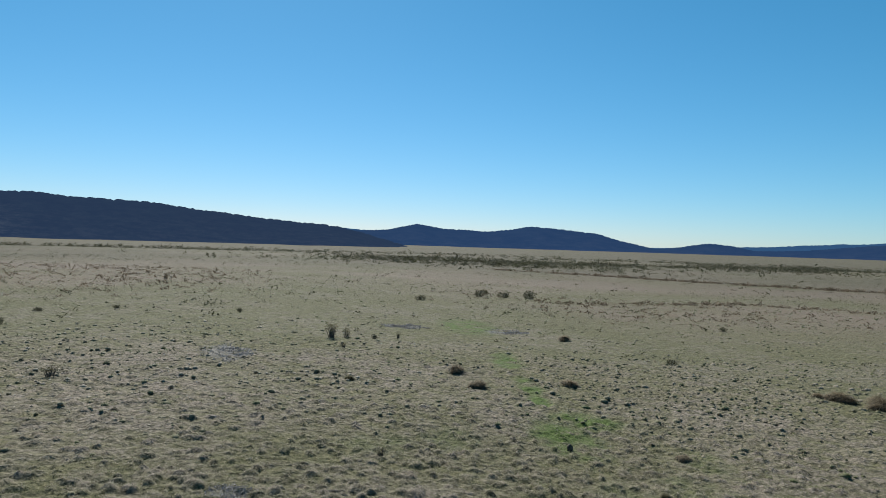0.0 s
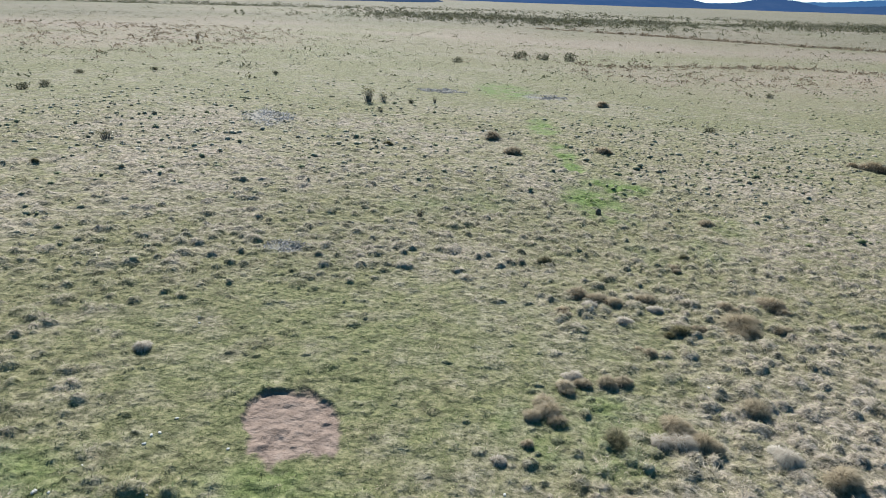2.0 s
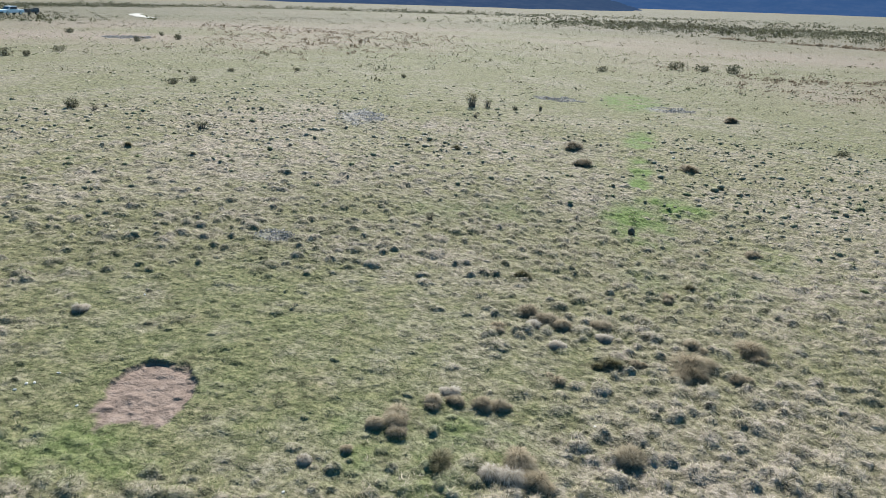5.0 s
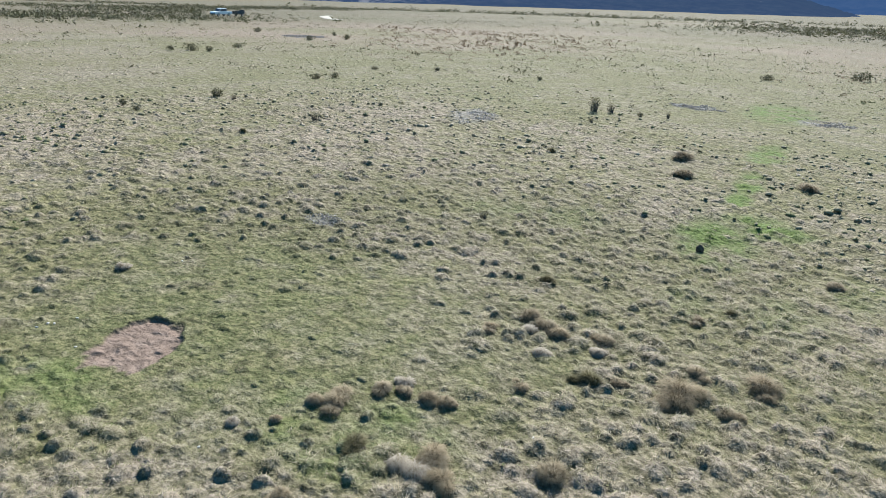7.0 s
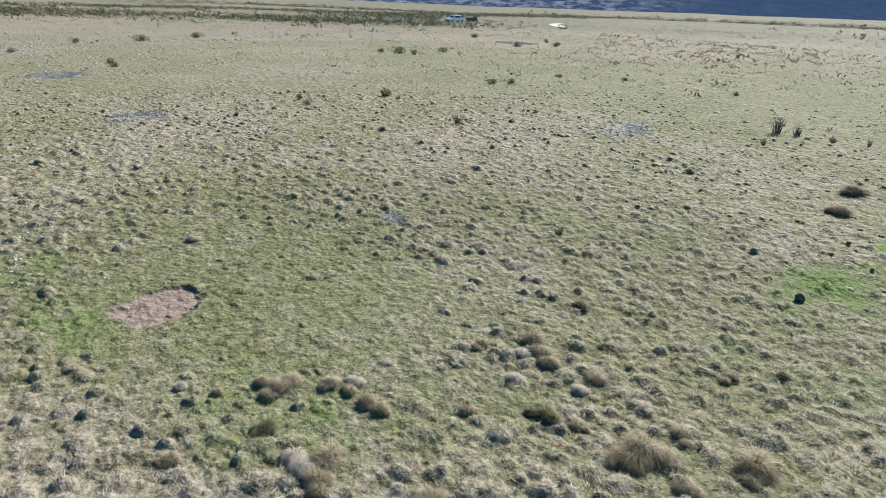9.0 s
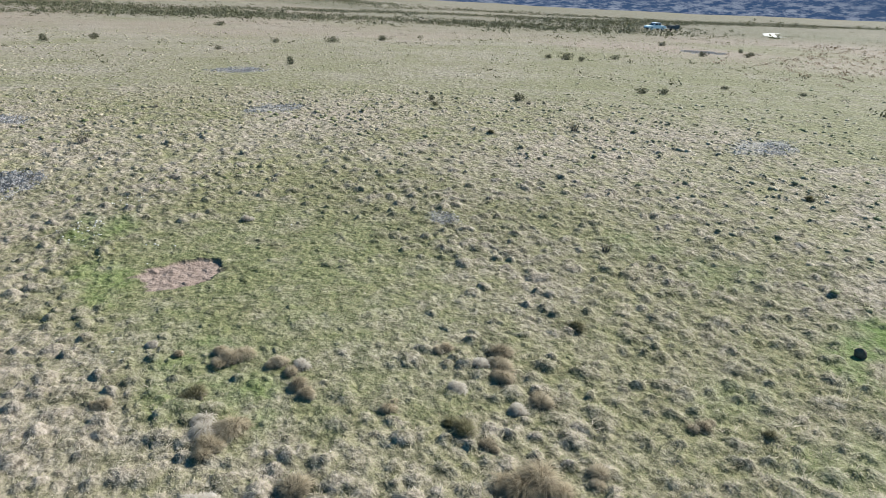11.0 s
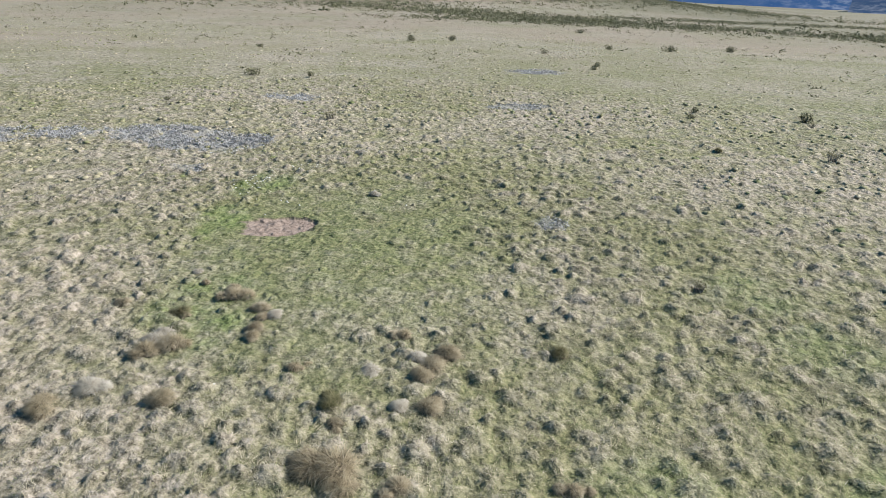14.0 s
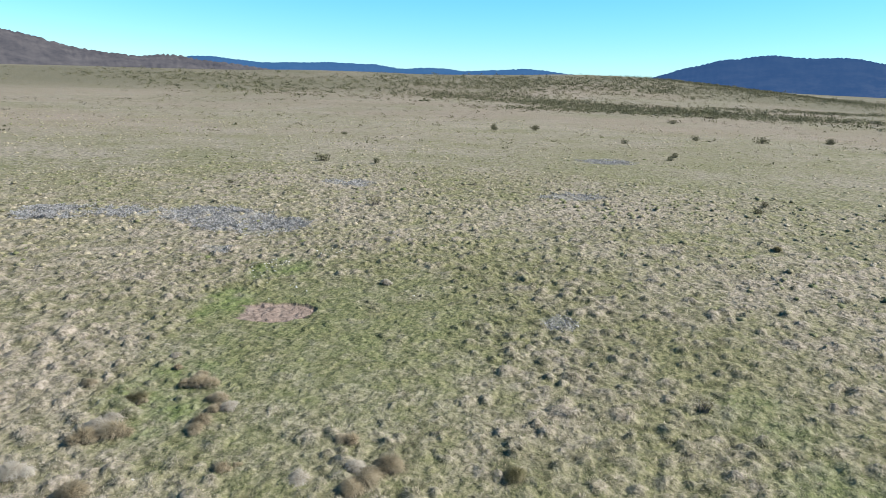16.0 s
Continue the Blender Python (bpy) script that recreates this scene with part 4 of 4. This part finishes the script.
for i, (x, y, s) in enumerate([(-6.25, 6.02, 0.09), (-6.1, 6.1, 0.08), (-6.18, 5.92, 0.07), (-6.25, 5.55, 0.07), (-6.15, 5.5, 0.07), (-5.72, 5.78, 0.08),
                               (-5.6, 5.65, 0.07), (-5.2, 5.4, 0.08), (-4.4, 6.5, 0.07), (-4.35, 7.9, 0.07), (-3.35, 7.3, 0.06), (-5.2, 10.9, 0.07), (0.6, 6.9, 0.06), (4.4, 10.2, 0.07)]):
    stone(x, y, s, "small pale weathered stone lying in the turf", STONE, "pale stones in the turf", 20 + i)
scattered = random.Random(77)
for cx, cy, spread, count in ((-7.9, 7.05, 0.22, 8), (-7.7, 6.45, 0.25, 7), (-6.1, 5.9, 0.1, 8), (-5.85, 5.45, 0.25, 7), (-5.0, 6.1, 0.4, 7), (-5.4, 5.5, 0.4, 8), (-4.6, 7.5, 0.15, 3)):
    for i in range(count):
        stone(cx + scattered.gauss(0, spread), cy + scattered.gauss(0, spread * 0.7), scattered.uniform(0.035, 0.075), "small pale weathered stone lying in the turf", STONE, "pale stones in the turf", 100 + i)
stone(4.21, 21.2, 0.22, "dark upright lump of stone beside a green patch", DARK_STONE, "", 60, 1.35)


# ---- the vehicle and its trailer ----
def bm_part(name, bm, mat, parent, label=""):
    me = bpy.data.meshes.new(name)
    bm.to_mesh(me)
    bm.free()
    me.materials.append(mat)
    ob = new(name, me)
    ob.parent = parent
    return tagged(ob, label)


def box(x0, x1, y0, y1, z0, z1, bevel=0.04):
    bm = bmesh.new()
    bmesh.ops.create_cube(bm, size=1)
    for v in bm.verts:
        v.co = Vector(((x0 + x1) / 2 + v.co.x * (x1 - x0), (y0 + y1) / 2 + v.co.y * (y1 - y0), (z0 + z1) / 2 + v.co.z * (z1 - z0)))
    if bevel:
        bmesh.ops.bevel(bm, geom=bm.edges[:], offset=bevel, segments=2, affect="EDGES", profile=0.5)
    return bm


def extruded(profile, half):
    """A side profile (y, z) drawn out across x."""
    bm = bmesh.new()
    a = [bm.verts.new((-half, y, z)) for y, z in profile]
    b = [bm.verts.new((half, y, z)) for y, z in profile]
    n = len(profile)
    bm.faces.new(a), bm.faces.new(b[::-1])
    for i in range(n):
        bm.faces.new((a[i], b[i], b[(i + 1) % n], a[(i + 1) % n]))
    bmesh.ops.recalc_face_normals(bm, faces=bm.faces[:])
    bmesh.ops.bevel(bm, geom=bm.edges[:], offset=0.04, segments=2, affect="EDGES", profile=0.5)
    return bm


def disc(radius, width, x, y, z):
    bm = bmesh.new()
    bmesh.ops.create_cone(bm, cap_ends=True, segments=28, radius1=radius, radius2=radius, depth=width,
                          matrix=Matrix.Translation((x, y, z)) @ Matrix.Rotation(radians(90), 4, "Y"))
    bmesh.ops.bevel(bm, geom=[e for e in bm.edges if e.calc_length() < radius * 0.4], offset=0.03, segments=2, affect="EDGES")
    return bm


def wheel(parent, x, y, r):
    tyre = bm_part("wheel", disc(r, 0.24, x, y, r), RUBBER, parent, "black rubber tyre")
    side = 1 if x > 0 else -1
    bm_part("rim", disc(r * 0.6, 0.03, x + side * 0.125, y, r), STEEL, tyre, "silver steel rim")


def utility_car():
    car = tagged(new("utility_car"), "white utility car parked on the plain hitched to a trailer", "car")
    bm_part("body", extruded([(-2.6, 0.45), (-2.65, 0.85), (-2.45, 1.05), (-1.25, 1.12), (2.6, 1.12), (2.65, 0.5)], 0.9), PAINT, car)
    bm_part("cabin", extruded([(-1.3, 1.1), (-0.6, 1.72), (-0.4, 1.8), (0.85, 1.8), (1.0, 1.7), (1.15, 1.1)], 0.8), PAINT, car)
    for s in (-1, 1):
        bm_part("side_window", box(s * 0.785 - 0.03, s * 0.785 + 0.03, -0.75, 0.15, 1.2, 1.66, 0.02), GLASS, car, "dark tinted glass")
        bm_part("side_window", box(s * 0.785 - 0.03, s * 0.785 + 0.03, 0.22, 0.95, 1.2, 1.66, 0.02), GLASS, car, "dark tinted glass")
        bm_part("headlight", box(s * 0.68 - 0.18, s * 0.68 + 0.18, -2.68, -2.58, 0.75, 0.9, 0.02), LAMP_CLEAR, car, "clear lens")
        bm_part("tail_light", box(s * 0.8 - 0.07, s * 0.8 + 0.07, 2.6, 2.68, 0.7, 1.0, 0.02), LAMP_RED, car, "red lens")
        bm_part("mirror", box(s * 1.0 - 0.1, s * 1.0 + 0.1, -0.95, -0.85, 1.15, 1.35, 0.03), DARK_PANEL, car, "black wing mirror")
        for y in (-1.65, 1.55):
            wheel(car, s * 0.82, y, 0.38)
    shield = bm_part("windscreen", box(-0.7, 0.7, -0.42, 0.42, -0.02, 0.02, 0.01), GLASS, car, "dark tinted glass")
    shield.matrix_local = pose(0, -0.98, 1.43, 41.5, 0, 0)
    bm_part("bumper", box(-0.88, 0.88, -2.75, -2.6, 0.45, 0.68, 0.05), DARK_PANEL, car, "black front bumper")
    bm_part("tray_cover", box(-0.78, 0.78, 1.25, 2.58, 1.1, 1.16, 0.02), DARK_PANEL, car, "black tray cover")
    return car


def box_trailer():
    trailer = tagged(new("box_trailer"), "dark steel box trailer hitched behind the white car", "trailer")
    bm_part("floor", box(-0.8, 0.8, -1.2, 1.2, 0.5, 0.58, 0.02), DARK_PANEL, trailer)
    for s in (-1, 1):
        bm_part("side_panel", box(s * 0.8 - 0.03, s * 0.8 + 0.03, -1.2, 1.2, 0.58, 1.25, 0.02), DARK_PANEL, trailer)
        wheel(trailer, s * 0.95, 0.15, 0.33)
    bm_part("front_panel", box(-0.76, 0.76, -1.2, -1.14, 0.58, 1.25, 0.02), DARK_PANEL, trailer)
    bm_part("tailgate", box(-0.76, 0.76, 1.14, 1.2, 0.58, 1.45, 0.02), DARK_PANEL, trailer)
    bm_part("drawbar", box(-0.05, 0.05, -2.2, -1.2, 0.46, 0.54, 0.02), STEEL, trailer, "steel drawbar")
    return trailer


utility_car().matrix_basis = pose(-129.4, 112.6, float(height(-129.4, 112.6)), 0, 0, 4)
box_trailer().matrix_basis = pose(-129.8, 118.1, float(height(-129.8, 118.1)), 0, 0, 6)


# ---- the gravel track ----
def track(name, label, line, width, mat):
    p = [Vector(q) for q in line]
    pts = []
    for a, b in zip(p, p[1:]):
        k = max(2, int((b - a).length / 2.0))
        pts += [a.lerp(b, i / k) for i in range(k)]
    pts.append(p[-1])
    bm = bmesh.new()
    rows = []
    for i, q in enumerate(pts):
        d = (pts[min(i + 1, len(pts) - 1)] - pts[max(i - 1, 0)]).normalized()
        side = Vector((-d.y, d.x))
        row = []
        for s in (-1, -0.4, 0.4, 1):
            e = q + side * (s * width / 2 * (1 + 0.2 * noise.noise(Vector((q.x * 0.2, q.y * 0.2, s)))))
            crown = max(float(height(e.x + u, e.y + v)) for u, v in ((0, 0), (3, 0), (-3, 0), (0, 3), (0, -3)))
            row.append(bm.verts.new((e.x, e.y, crown + (0.16 if abs(s) < 1 else 0.08))))
        rows.append(row)
    for a, b in zip(rows, rows[1:]):
        for k in range(3):
            bm.faces.new((a[k], a[k + 1], b[k + 1], b[k]))
    me = bpy.data.meshes.new(name)
    bm.to_mesh(me)
    bm.free()
    me.materials.append(mat)
    return tagged(new(name, me), label, "track", kind="structure")


track("road", "pale gravel vehicle track curving over the plain", [(-104, 126), (-112, 131), (-121, 139), (-127, 145), (-131, 151)], 2.6, GRAVEL)
